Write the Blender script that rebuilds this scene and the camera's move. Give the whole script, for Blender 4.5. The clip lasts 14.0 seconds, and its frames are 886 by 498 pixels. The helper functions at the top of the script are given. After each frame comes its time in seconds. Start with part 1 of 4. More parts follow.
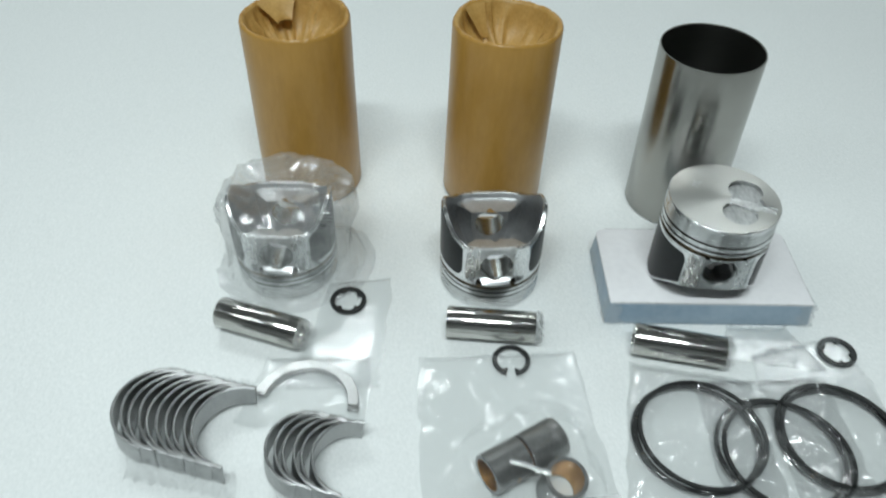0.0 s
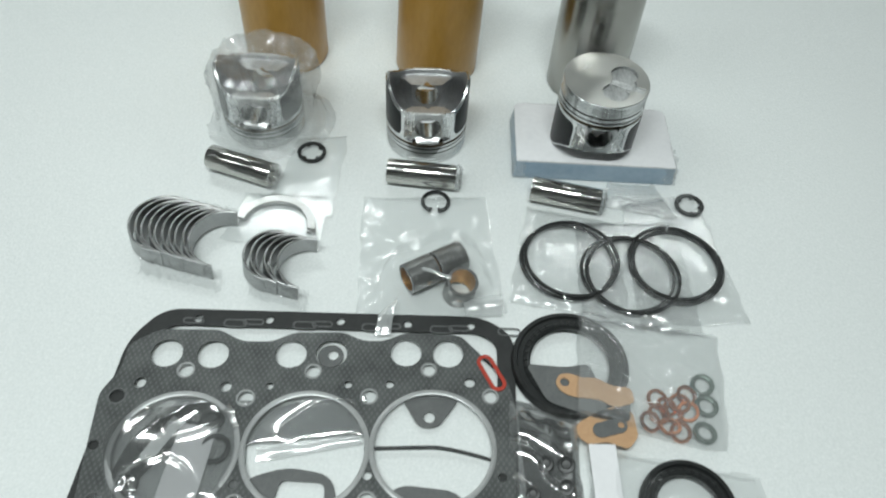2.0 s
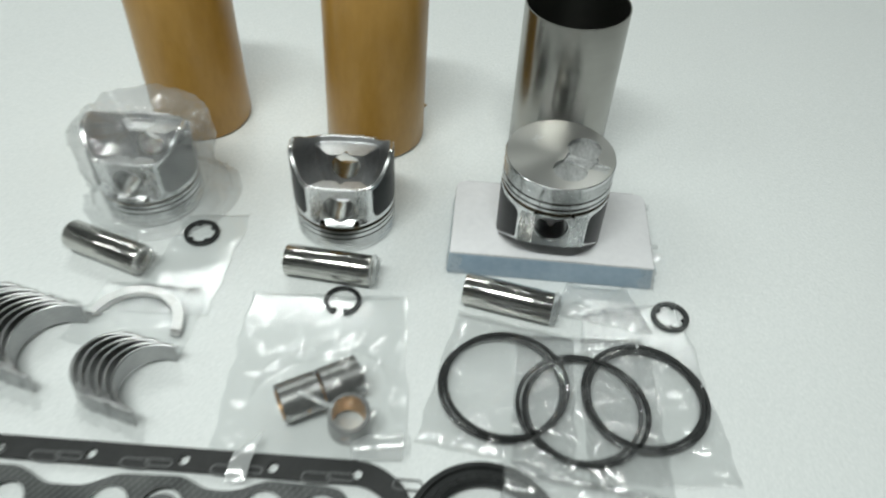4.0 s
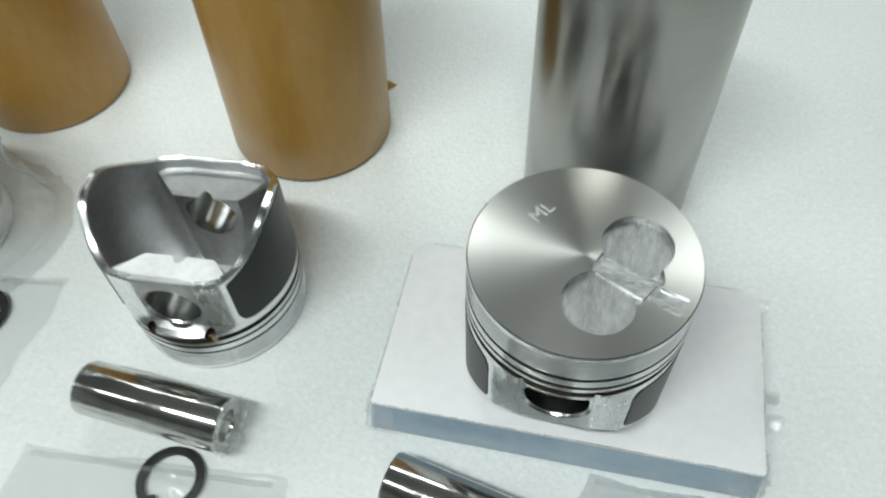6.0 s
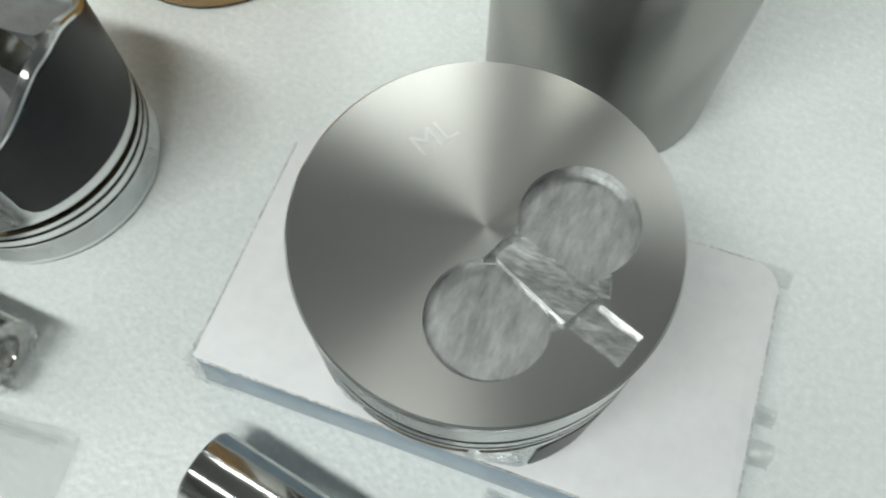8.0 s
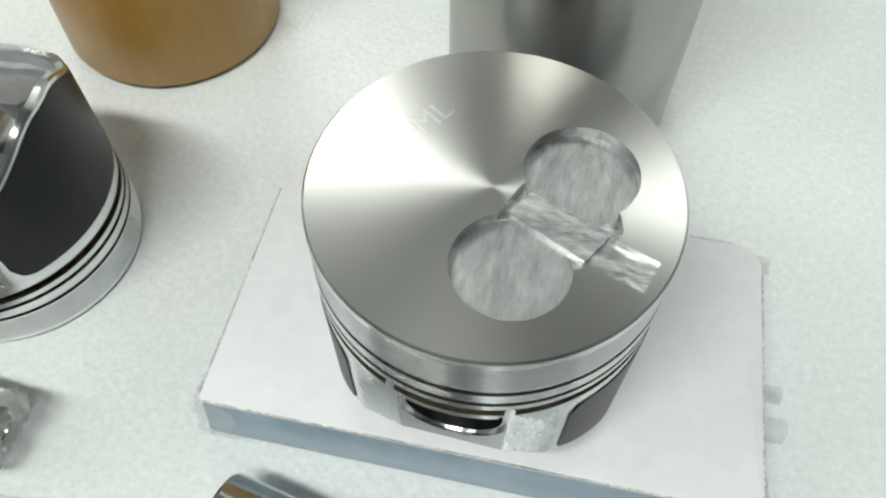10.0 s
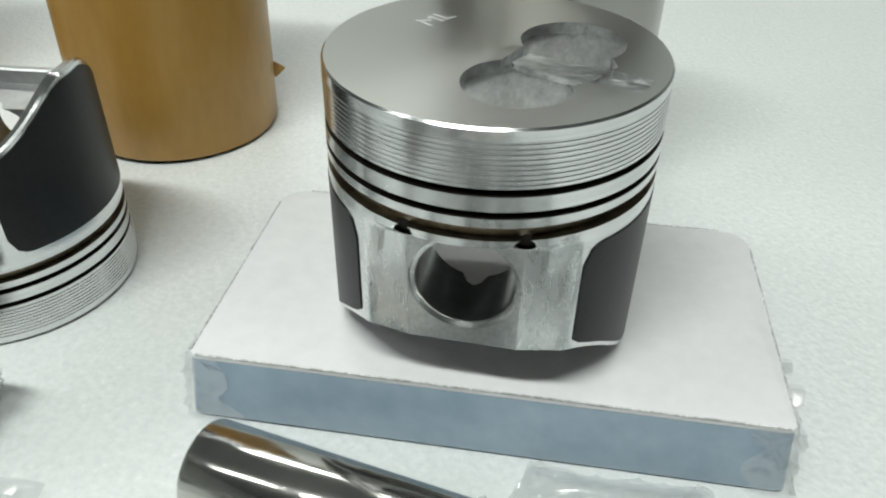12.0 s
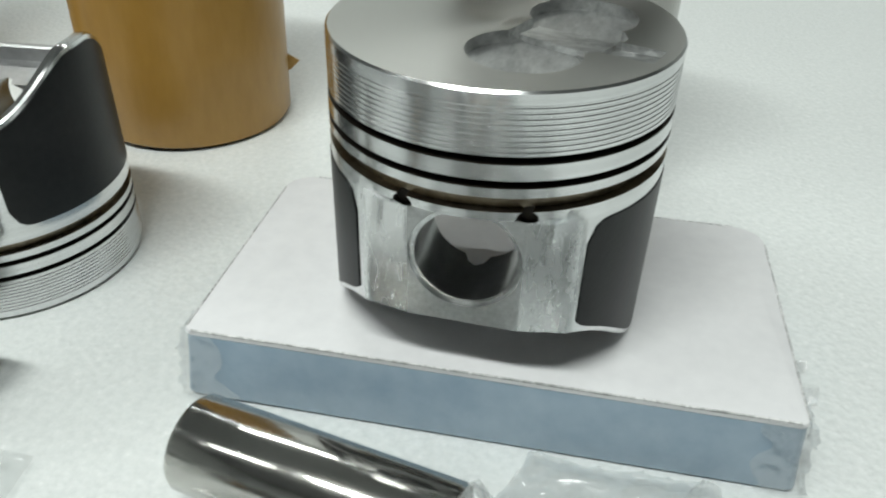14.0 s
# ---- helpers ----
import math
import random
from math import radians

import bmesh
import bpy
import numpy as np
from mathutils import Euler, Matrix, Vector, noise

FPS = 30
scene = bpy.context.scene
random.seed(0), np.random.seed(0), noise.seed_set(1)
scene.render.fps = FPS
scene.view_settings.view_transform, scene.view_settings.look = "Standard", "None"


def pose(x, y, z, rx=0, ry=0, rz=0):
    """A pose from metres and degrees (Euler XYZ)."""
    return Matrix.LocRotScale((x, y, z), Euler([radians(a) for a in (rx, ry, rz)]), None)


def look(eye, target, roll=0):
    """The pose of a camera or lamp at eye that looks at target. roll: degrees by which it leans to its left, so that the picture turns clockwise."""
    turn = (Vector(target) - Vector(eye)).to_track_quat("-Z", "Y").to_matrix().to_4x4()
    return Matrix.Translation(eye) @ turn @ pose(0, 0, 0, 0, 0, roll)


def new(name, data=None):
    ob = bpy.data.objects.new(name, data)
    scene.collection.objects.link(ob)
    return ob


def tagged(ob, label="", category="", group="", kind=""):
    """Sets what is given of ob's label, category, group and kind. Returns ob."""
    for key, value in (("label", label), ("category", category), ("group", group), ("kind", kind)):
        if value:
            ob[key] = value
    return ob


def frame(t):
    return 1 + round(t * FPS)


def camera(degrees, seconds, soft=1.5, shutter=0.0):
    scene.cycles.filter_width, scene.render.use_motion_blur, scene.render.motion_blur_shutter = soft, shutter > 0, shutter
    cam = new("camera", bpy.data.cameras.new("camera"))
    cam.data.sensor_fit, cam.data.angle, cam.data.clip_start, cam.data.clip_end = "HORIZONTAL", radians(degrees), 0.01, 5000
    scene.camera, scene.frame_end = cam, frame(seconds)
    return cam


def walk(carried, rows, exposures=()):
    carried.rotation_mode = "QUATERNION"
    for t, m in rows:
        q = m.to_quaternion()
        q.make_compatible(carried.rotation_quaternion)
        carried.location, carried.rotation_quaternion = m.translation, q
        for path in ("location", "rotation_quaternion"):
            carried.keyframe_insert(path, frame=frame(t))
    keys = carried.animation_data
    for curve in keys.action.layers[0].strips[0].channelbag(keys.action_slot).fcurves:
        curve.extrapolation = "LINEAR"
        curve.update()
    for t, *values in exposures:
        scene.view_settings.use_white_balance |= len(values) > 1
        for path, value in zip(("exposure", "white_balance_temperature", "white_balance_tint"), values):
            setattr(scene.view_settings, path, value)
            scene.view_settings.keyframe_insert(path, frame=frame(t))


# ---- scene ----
cam = camera(59.69, 14.0, soft=2.0, shutter=0.5)
PATH = [
    (0, (-0.0505, -0.3692, 0.4638), (-0.0527, -0.0046, 0.1216), 1.56),
    (0.5, (-0.0391, -0.4175, 0.4767), (-0.0463, -0.0705, 0.1168), 2.12),
    (1, (-0.0419, -0.4838, 0.5014), (-0.0448, -0.1657, 0.1156), 3.09),
    (1.5, (-0.0299, -0.5359, 0.5378), (-0.0159, -0.2297, 0.1428), 6.08),
    (2, (0.0047, -0.5053, 0.5676), (0.0093, -0.1946, 0.1759), 4.53),
    (2.5, (0.0529, -0.4917, 0.5374), (0.0230, -0.1811, 0.1468), 1.60),
    (3, (0.0676, -0.5078, 0.5363), (0.0428, -0.1858, 0.1546), 3.16),
    (3.5, (0.0917, -0.4613, 0.5119), (0.0674, -0.1116, 0.1554), 4.16),
    (4, (0.1042, -0.3751, 0.4626), (0.0792, -0.0290, 0.1027), 2.88),
    (4.2, (0.1199, -0.3279, 0.4386), (0.0821, 0.0184, 0.0799), 1.08),
    (6.3, (0.1522, -0.0657, 0.2803), (0.0696, 0.2145, -0.1255), -2.48),
    (6.5, (0.1542, -0.0563, 0.2533), (0.0720, 0.2230, -0.1532), -1.66),
    (7, (0.1634, -0.0220, 0.2444), (0.0712, 0.2340, -0.1751), -2.14),
    (7.5, (0.1762, 0.0040, 0.2377), (0.0837, 0.2213, -0.2030), -3.07),
    (8, (0.1711, 0.0171, 0.2464), (0.1001, 0.1979, -0.2143), -0.54),
    (8.2, (0.1714, 0.0240, 0.2479), (0.1105, 0.1915, -0.2192), 0.42),
    (10.3, (0.1669, -0.0418, 0.2310), (0.1022, 0.2622, -0.1606), 1.03),
    (10.5, (0.1683, -0.0676, 0.2271), (0.1075, 0.2757, -0.1314), 3.89),
    (11, (0.1724, -0.1045, 0.2067), (0.1072, 0.2667, -0.1219), 2.77),
    (11.5, (0.1706, -0.0952, 0.1832), (0.1072, 0.2934, -0.1250), 1.10),
    (12, (0.1735, -0.0929, 0.1724), (0.1047, 0.3038, -0.1241), 0.94),
    (12.5, (0.1797, -0.0939, 0.1669), (0.1051, 0.3054, -0.1246), 0.82),
    (13, (0.1843, -0.0943, 0.1643), (0.1042, 0.3113, -0.1169), 1.07),
    (13.5, (0.1836, -0.0931, 0.1621), (0.1047, 0.3125, -0.1193), 1.46),
    (14, (0.1779, -0.0939, 0.1612), (0.0964, 0.3075, -0.1255), 1.60),
]
EXPOSURES = [(0, 0.06, 6250, 10), (1, 0.06, 6180, 10), (2, 0.0, 6420, 10), (3, 0.0, 6600, 10), (4, 0.06, 6600, 11), (6.5, 0.2, 6480, 10),
             (8, 0.08, 6650, 11), (10.5, 0.29, 6720, 12), (12.5, 0.24, 6700, 11), (14, 0.22, 6650, 11)]
walk(cam, [(t, look(eye, target, roll)) for t, eye, target, roll in PATH], EXPOSURES)

# ---- world and lights ----
world = bpy.data.worlds.new("room_air")
world.use_nodes = True
world.node_tree.nodes["Background"].inputs[0].default_value = (0.88, 0.95, 0.94, 1)
world.node_tree.nodes["Background"].inputs[1].default_value = 0.14
scene.world = world
CEIL = 2.05
LIGHTS = [(-0.15, -0.75, 32.5), (-0.95, 1.65, 13.5), (1.05, 1.65, 7.0), (-1.95, -0.75, 7.0)]
for lx, ly, power in LIGHTS:
    lamp = bpy.data.lights.new("tube_light", "AREA")
    lamp.shape, lamp.size, lamp.size_y = "RECTANGLE", 1.20, 0.16
    lamp.energy, lamp.color = power, (0.925, 1.0, 0.97)
    new("tube_light", lamp).matrix_world = pose(lx, ly, CEIL - 0.075)

# ---- materials ----
def shader(name):
    m = bpy.data.materials.new(name)
    m.use_nodes = True
    nt = m.node_tree
    return m, nt, nt.nodes["Principled BSDF"]


def link(nt, a, b):
    nt.links.new(a, b)


def coords(nt, scale=1.0, squash=(1, 1, 1)):
    tc = nt.nodes.new("ShaderNodeTexCoord")
    mp = nt.nodes.new("ShaderNodeMapping")
    mp.inputs["Scale"].default_value = [scale * s for s in squash]
    link(nt, tc.outputs["Object"], mp.inputs[0])
    return mp.outputs[0]


def noise_node(nt, vec, scale, detail=4.0, rough=0.6):
    n = nt.nodes.new("ShaderNodeTexNoise")
    n.inputs["Scale"].default_value, n.inputs["Detail"].default_value = scale, detail
    n.inputs["Roughness"].default_value = rough
    link(nt, vec, n.inputs["Vector"])
    return n.outputs["Fac"]


def ramp(nt, fac, *stops):
    r = nt.nodes.new("ShaderNodeValToRGB")
    els = r.color_ramp.elements
    while len(els) < len(stops):
        els.new(0.5)
    for e, (p, c) in zip(els, stops):
        e.position, e.color = p, (*c, 1)
    link(nt, fac, r.inputs[0])
    return r.outputs[0]


def bump(nt, bsdf, fac, strength, dist=0.0005, under=None):
    b = nt.nodes.new("ShaderNodeBump")
    b.inputs["Strength"].default_value, b.inputs["Distance"].default_value = strength, dist
    link(nt, fac, b.inputs["Height"])
    if under:
        link(nt, under, b.inputs["Normal"])
    link(nt, b.outputs[0], bsdf.inputs["Normal"])
    return b.outputs[0]


def surface(name, c1, c2, scale, rough, metal=0.0, grain=None, squash=(1, 1, 1), rough2=None, coat=0.0):
    """Two-scale colour variation from c1 to c2, roughness variation and fine relief."""
    m, nt, b = shader(name)
    v = coords(nt, 1.0, squash)
    n1, n2 = noise_node(nt, v, scale), noise_node(nt, v, scale * 7, 3)
    mix = nt.nodes.new("ShaderNodeMath")
    mix.operation = "MULTIPLY_ADD"
    mix.inputs[1].default_value = 0.5
    link(nt, n1, mix.inputs[0])
    half = nt.nodes.new("ShaderNodeMath")
    half.operation = "MULTIPLY"
    half.inputs[1].default_value = 0.5
    link(nt, n2, half.inputs[0])
    link(nt, half.outputs[0], mix.inputs[2])
    link(nt, ramp(nt, mix.outputs[0], (0.32, c1), (0.68, c2)), b.inputs["Base Color"])
    rr = nt.nodes.new("ShaderNodeMapRange")
    rr.inputs[3].default_value, rr.inputs[4].default_value = rough, rough2 or rough * 1.3
    link(nt, mix.outputs[0], rr.inputs[0])
    link(nt, rr.outputs[0], b.inputs["Roughness"])
    b.inputs["Metallic"].default_value = metal
    b.inputs["Coat Weight"].default_value = coat
    if grain:
        bump(nt, b, noise_node(nt, v, grain[0], 3), grain[1], grain[2])
    return m


def brushed(name, c1, c2, rough, aniso, lines=900.0, squash=(0.02, 0.02, 1), turn=0.25, spread=0.09):
    """Turned or brushed steel: fine lines round the z axis."""
    m, nt, b = shader(name)
    v = coords(nt, 1.0, squash)
    if squash[2] == 0:
        ln = nt.nodes.new("ShaderNodeVectorMath")
        ln.operation = "LENGTH"
        link(nt, v, ln.inputs[0])
        cb = nt.nodes.new("ShaderNodeCombineXYZ")
        link(nt, ln.outputs["Value"], cb.inputs[0])
        v = cb.outputs[0]
    n = noise_node(nt, v, lines, 3)
    big = noise_node(nt, coords(nt), 40, 3)
    mx = nt.nodes.new("ShaderNodeMath")
    mx.operation = "MULTIPLY"
    link(nt, n, mx.inputs[0])
    link(nt, big, mx.inputs[1])
    link(nt, ramp(nt, mx.outputs[0], (0.12, c1), (0.4, c2)), b.inputs["Base Color"])
    b.inputs["Metallic"].default_value = 1.0
    rr = nt.nodes.new("ShaderNodeMapRange")
    rr.inputs[3].default_value, rr.inputs[4].default_value = rough * (1 - spread), rough * (1 + spread)
    link(nt, n, rr.inputs[0])
    link(nt, rr.outputs[0], b.inputs["Roughness"])
    b.inputs["Anisotropic"].default_value = aniso
    b.inputs["Anisotropic Rotation"].default_value = turn
    t = nt.nodes.new("ShaderNodeTangent")
    t.direction_type, t.axis = "RADIAL", "Z"
    link(nt, t.outputs[0], b.inputs["Tangent"])
    return m


def film_material(name, gloss=0.6, haze=0.06, wrinkle=0.5, scale=60.0, rough=0.12):
    """Clear thin plastic film: mostly transparent, a little milky, glossy at its creases."""
    m = bpy.data.materials.new(name)
    m.use_nodes = True
    nt = m.node_tree
    nt.nodes.clear()
    out = nt.nodes.new("ShaderNodeOutputMaterial")
    tr, gl, di = (nt.nodes.new("ShaderNodeBsdf" + k) for k in ("Transparent", "Glossy", "Diffuse"))
    tr.inputs[0].default_value = (0.995, 0.998, 0.998, 1)
    gl.inputs["Roughness"].default_value = rough
    di.inputs[0].default_value = (0.86, 0.89, 0.89, 1)
    v = coords(nt)
    n = noise_node(nt, v, scale, 5, 0.55)
    b = nt.nodes.new("ShaderNodeBump")
    b.inputs["Strength"].default_value, b.inputs["Distance"].default_value = wrinkle, 0.004
    link(nt, n, b.inputs["Height"])
    link(nt, b.outputs[0], gl.inputs["Normal"])
    m1, m2 = nt.nodes.new("ShaderNodeMixShader"), nt.nodes.new("ShaderNodeMixShader")
    m1.inputs[0].default_value = haze
    link(nt, tr.outputs[0], m1.inputs[1])
    link(nt, di.outputs[0], m1.inputs[2])
    m2.inputs[0].default_value = gloss
    link(nt, m1.outputs[0], m2.inputs[1])
    link(nt, gl.outputs[0], m2.inputs[2])
    link(nt, m2.outputs[0], out.inputs[0])
    return m




def foam_material():
    """Expanded foam sheet: soft cells a few millimetres wide, with glossy walls."""
    m, nt, b = shader("foam_sheet")
    v = coords(nt)
    vo = nt.nodes.new("ShaderNodeTexVoronoi")
    vo.feature = "SMOOTH_F1"
    vo.inputs["Scale"].default_value = 460
    vo.inputs["Smoothness"].default_value = 0.7
    link(nt, v, vo.inputs["Vector"])
    big, fine = noise_node(nt, v, 9, 4), noise_node(nt, v, 420, 4, 0.7)
    link(nt, ramp(nt, fine, (0.34, (0.745, 0.775, 0.77)), (0.62, (0.83, 0.855, 0.85)), (0.72, (0.90, 0.92, 0.915))), b.inputs["Base Color"])
    rr = nt.nodes.new("ShaderNodeMapRange")
    rr.inputs[3].default_value, rr.inputs[4].default_value = 0.22, 0.5
    link(nt, big, rr.inputs[0])
    link(nt, rr.outputs[0], b.inputs["Roughness"])
    first = nt.nodes.new("ShaderNodeBump")
    first.inputs["Strength"].default_value, first.inputs["Distance"].default_value = 0.42, 0.0006
    first.invert = True
    link(nt, vo.outputs["Distance"], first.inputs["Height"])
    bump(nt, b, fine, 0.3, 0.0004, first.outputs[0])
    return m


FOAM = foam_material()
PAINT = surface("wall_paint", (0.76, 0.78, 0.77), (0.82, 0.84, 0.83), 3, 0.7)
# ceiling colour darkened to give the crown its dark overhead reflection
CEILING = surface("darkened_ceiling", (0.24, 0.245, 0.245), (0.32, 0.325, 0.325), 3, 0.8)
FLOOR = surface("floor_tiles", (0.22, 0.22, 0.22), (0.32, 0.32, 0.31), 4, 0.35)
PAPER = surface("kraft_paper", (0.385, 0.205, 0.038), (0.47, 0.262, 0.058), 30, 0.27, squash=(1, 1, 0.3), grain=(300, 0.12, 0.0004))
PAPER_IN = surface("kraft_paper_inside", (0.40, 0.23, 0.055), (0.56, 0.35, 0.11), 60, 0.42, grain=(120, 0.5, 0.001))
LINER = brushed("honed_steel", (0.35, 0.345, 0.32), (0.395, 0.39, 0.365), 0.24, 0.8)
LINER_IN = brushed("honed_bore", (0.30, 0.305, 0.285), (0.42, 0.42, 0.40), 0.24, 0.6)
CROWN = brushed("turned_crown", (0.588, 0.583, 0.558), (0.602, 0.597, 0.572), 0.29, 0.68, 1600, (1, 1, 0), spread=0.03)
ALU = brushed("turned_aluminium", (0.66, 0.67, 0.67), (0.82, 0.83, 0.83), 0.2, 0.5)
CAST = surface("cast_aluminium", (0.5, 0.51, 0.51), (0.74, 0.75, 0.75), 120, 0.26, 1.0, grain=(520, 0.4, 0.0005), rough2=0.42)
PANEL = surface("machined_panel", (0.66, 0.67, 0.67), (0.84, 0.85, 0.85), 60, 0.2, 1.0, grain=(300, 0.12, 0.0003), rough2=0.34, squash=(1, 1, 0.3))
# aluminium darkened in colour for the shade within the pin bore
PIN_BORE_SHADE = surface("shaded_pin_bore", (0.24, 0.25, 0.245), (0.36, 0.37, 0.36), 60, 0.2, 1.0, rough2=0.3)
INNER = surface("cast_inside", (0.46, 0.465, 0.47), (0.66, 0.665, 0.67), 40, 0.30, 1.0, grain=(90, 0.12, 0.0008), rough2=0.46)
BOWL = surface("milled_bowl", (0.26, 0.265, 0.265), (0.66, 0.67, 0.665), 70, 0.34, 1.0, grain=(150, 0.35, 0.0011), rough2=0.50, squash=(1, 0.35, 1))
BRIDGE = surface("rough_bridge", (0.34, 0.345, 0.345), (0.85, 0.86, 0.855), 110, 0.28, 1.0, grain=(170, 0.50, 0.0014), rough2=0.42, squash=(0.45, 1, 1))
COATING = surface("graphite_coating", (0.006, 0.0075, 0.008), (0.013, 0.015, 0.0155), 60, 0.34, grain=(900, 0.2, 0.0002))
COATING.node_tree.nodes["Principled BSDF"].inputs["Specular IOR Level"].default_value = 0.3
# near-black colour paints the shade inside ring grooves and drain holes
GROOVE_SHADE = surface("ring_groove_shade", (0.012, 0.01, 0.008), (0.04, 0.032, 0.024), 80, 0.4, 0.6)
OILY = surface("oil_groove", (0.14, 0.11, 0.075), (0.34, 0.30, 0.23), 60, 0.28, 1.0)
CHROME = surface("ground_pin_steel", (0.5, 0.49, 0.46), (0.62, 0.61, 0.58), 30, 0.1, 1.0, rough2=0.16)
SPRING = surface("blackened_spring_steel", (0.02, 0.022, 0.022), (0.05, 0.052, 0.052), 200, 0.35, 0.5)
RING = surface("phosphated_ring", (0.008, 0.009, 0.009), (0.026, 0.028, 0.028), 90, 0.36, 0.2)
SHELL = surface("bearing_back", (0.3, 0.305, 0.305), (0.42, 0.425, 0.425), 70, 0.26, 1.0, rough2=0.4)
SHELL_IN = surface("bearing_lining", (0.44, 0.445, 0.44), (0.6, 0.6, 0.6), 60, 0.3, 1.0)
BUSH = surface("bush_steel", (0.2, 0.2, 0.2), (0.34, 0.34, 0.33), 90, 0.3, 0.9)
BRONZE = surface("bronze_lining", (0.4, 0.2, 0.05), (0.6, 0.34, 0.1), 80, 0.34, 0.8)
CARD = surface("white_card", (0.78, 0.78, 0.80), (0.86, 0.86, 0.875), 25, 0.55, grain=(300, 0.08, 0.0003))
CARD_SIDE = surface("blue_grey_card", (0.25, 0.35, 0.45), (0.38, 0.48, 0.57), 16, 0.34, grain=(120, 0.15, 0.0005), coat=0.3)
CARD_EDGE = surface("scuffed_edge", (0.22, 0.23, 0.23), (1.0, 1.0, 1.0), 110, 0.5)
RUBBER = surface("black_rubber", (0.008, 0.009, 0.009), (0.02, 0.022, 0.022), 70, 0.35, grain=(400, 0.2, 0.0003))
SILICONE = surface("red_silicone", (0.4, 0.035, 0.02), (0.5, 0.06, 0.035), 120, 0.4)
COPPER = surface("copper", (0.40, 0.12, 0.045), (0.62, 0.24, 0.10), 100, 0.26, 1.0)
KRAFT_GASKET = surface("tan_gasket_paper", (0.48, 0.28, 0.15), (0.58, 0.37, 0.21), 60, 0.6)
GREY_GASKET = surface("grey_gasket_sheet", (0.1, 0.105, 0.105), (0.15, 0.155, 0.155), 90, 0.5)
SHIM = surface("galvanised_washer", (0.06, 0.09, 0.075), (0.15, 0.19, 0.165), 90, 0.35, 0.6)
FIRE_RING = surface("fire_ring_steel", (0.40, 0.41, 0.41), (0.52, 0.53, 0.53), 90, 0.32, 0.55)
BLACK_GASKET = surface("black_gasket", (0.016, 0.017, 0.017), (0.032, 0.033, 0.033), 60, 0.5, grain=(200, 0.2, 0.0003))
EMBOSS = surface("embossed_bead", (0.10, 0.105, 0.105), (0.16, 0.165, 0.165), 60, 0.4)
FILM = film_material("clear_film", 0.065, 0.03, 0.04, 30)
TIGHT = film_material("shrink_film", 0.06, 0.01, 0.10, 110, 0.1)
SHELL_WRAP = film_material("creased_shrink_film", 0.13, 0.04, 0.22, 80, 0.09)
CLOUDY = film_material("cloudy_film", 0.09, 0.05, 0.10, 45, 0.1)
CORNER = film_material("tucked_film", 0.20, 0.03, 0.4, 150, 0.1)
HAZY = film_material("milky_film", 0.11, 0.13, 0.06, 60, 0.13)
# haze raised to whiten the film like a mirrored light tube
CRISP_GLARE = film_material("crisp_glare_film", 0.42, 0.10, 0.10, 28, 0.12)
SLEEVE = film_material("creased_sleeve_film", 0.19, 0.14, 0.40, 110, 0.10)
HAZE = film_material("hazy_bag_film", 0.09, 0.15, 0.08, 40, 0.14)
# strong white haze paints the glare of light on film folds
FOLD_GLARE = film_material("fold_glare_film", 0.18, 0.42, 0.06, 60, 0.15)
INK = surface("engraving", (0.68, 0.69, 0.68), (0.85, 0.85, 0.85), 300, 0.5, 1.0, grain=(900, 0.5, 0.0003))


def gasket_material():
    """Graphite sheet with a fine raised lattice from its tanged core."""
    m, nt, b = shader("graphite_gasket")
    v = coords(nt)
    w = []
    for ang in (32, -32):
        mp = nt.nodes.new("ShaderNodeMapping")
        mp.inputs["Rotation"].default_value = (0, 0, radians(ang))
        link(nt, v, mp.inputs[0])
        wave = nt.nodes.new("ShaderNodeTexWave")
        wave.inputs["Scale"].default_value = 85
        link(nt, mp.outputs[0], wave.inputs[0])
        w.append(wave.outputs["Fac"])
    mx = nt.nodes.new("ShaderNodeMath")
    mx.operation = "MULTIPLY"
    link(nt, w[0], mx.inputs[0])
    link(nt, w[1], mx.inputs[1])
    n = noise_node(nt, v, 40, 5)
    add = nt.nodes.new("ShaderNodeMath")
    add.operation = "MULTIPLY_ADD"
    add.inputs[1].default_value = 0.35
    link(nt, mx.outputs[0], add.inputs[0])
    link(nt, n, add.inputs[2])
    link(nt, ramp(nt, add.outputs[0], (0.3, (0.062, 0.066, 0.066)), (0.85, (0.165, 0.172, 0.170))), b.inputs["Base Color"])
    b.inputs["Roughness"].default_value = 0.38
    b.inputs["Metallic"].default_value = 0.35
    bump(nt, b, mx.outputs[0], 0.22, 0.0004)
    return m


GRAPHITE = gasket_material()

# ---- mesh helpers ----
def mesh_of(bm, smooth=True, angle=40):
    me = bpy.data.meshes.new("m")
    bmesh.ops.recalc_face_normals(bm, faces=bm.faces[:])
    bm.to_mesh(me)
    bm.free()
    shade(me, smooth, angle)
    return me


def shade(me, smooth=True, angle=40):
    if not smooth:
        return
    me.polygons.foreach_set("use_smooth", [True] * len(me.polygons))
    me.set_sharp_from_angle(angle=radians(angle))


def part(name, data, material, parent=None, label="", m=None):
    """Links a bmesh or a mesh as one object under a thing or a part."""
    me = mesh_of(data) if isinstance(data, bmesh.types.BMesh) else data
    me.name = name
    if material is not None:
        me.materials.clear()
        me.materials.append(material)
    ob = new(name, me)
    if parent is not None:
        ob.parent = parent
    if m is not None:
        ob.matrix_basis = m
    return tagged(ob, label)


def thing(name, m, label, category, group=""):
    ob = new(name)
    ob.empty_display_size = 0.02
    ob.matrix_basis = m
    return tagged(ob, label, category, group)


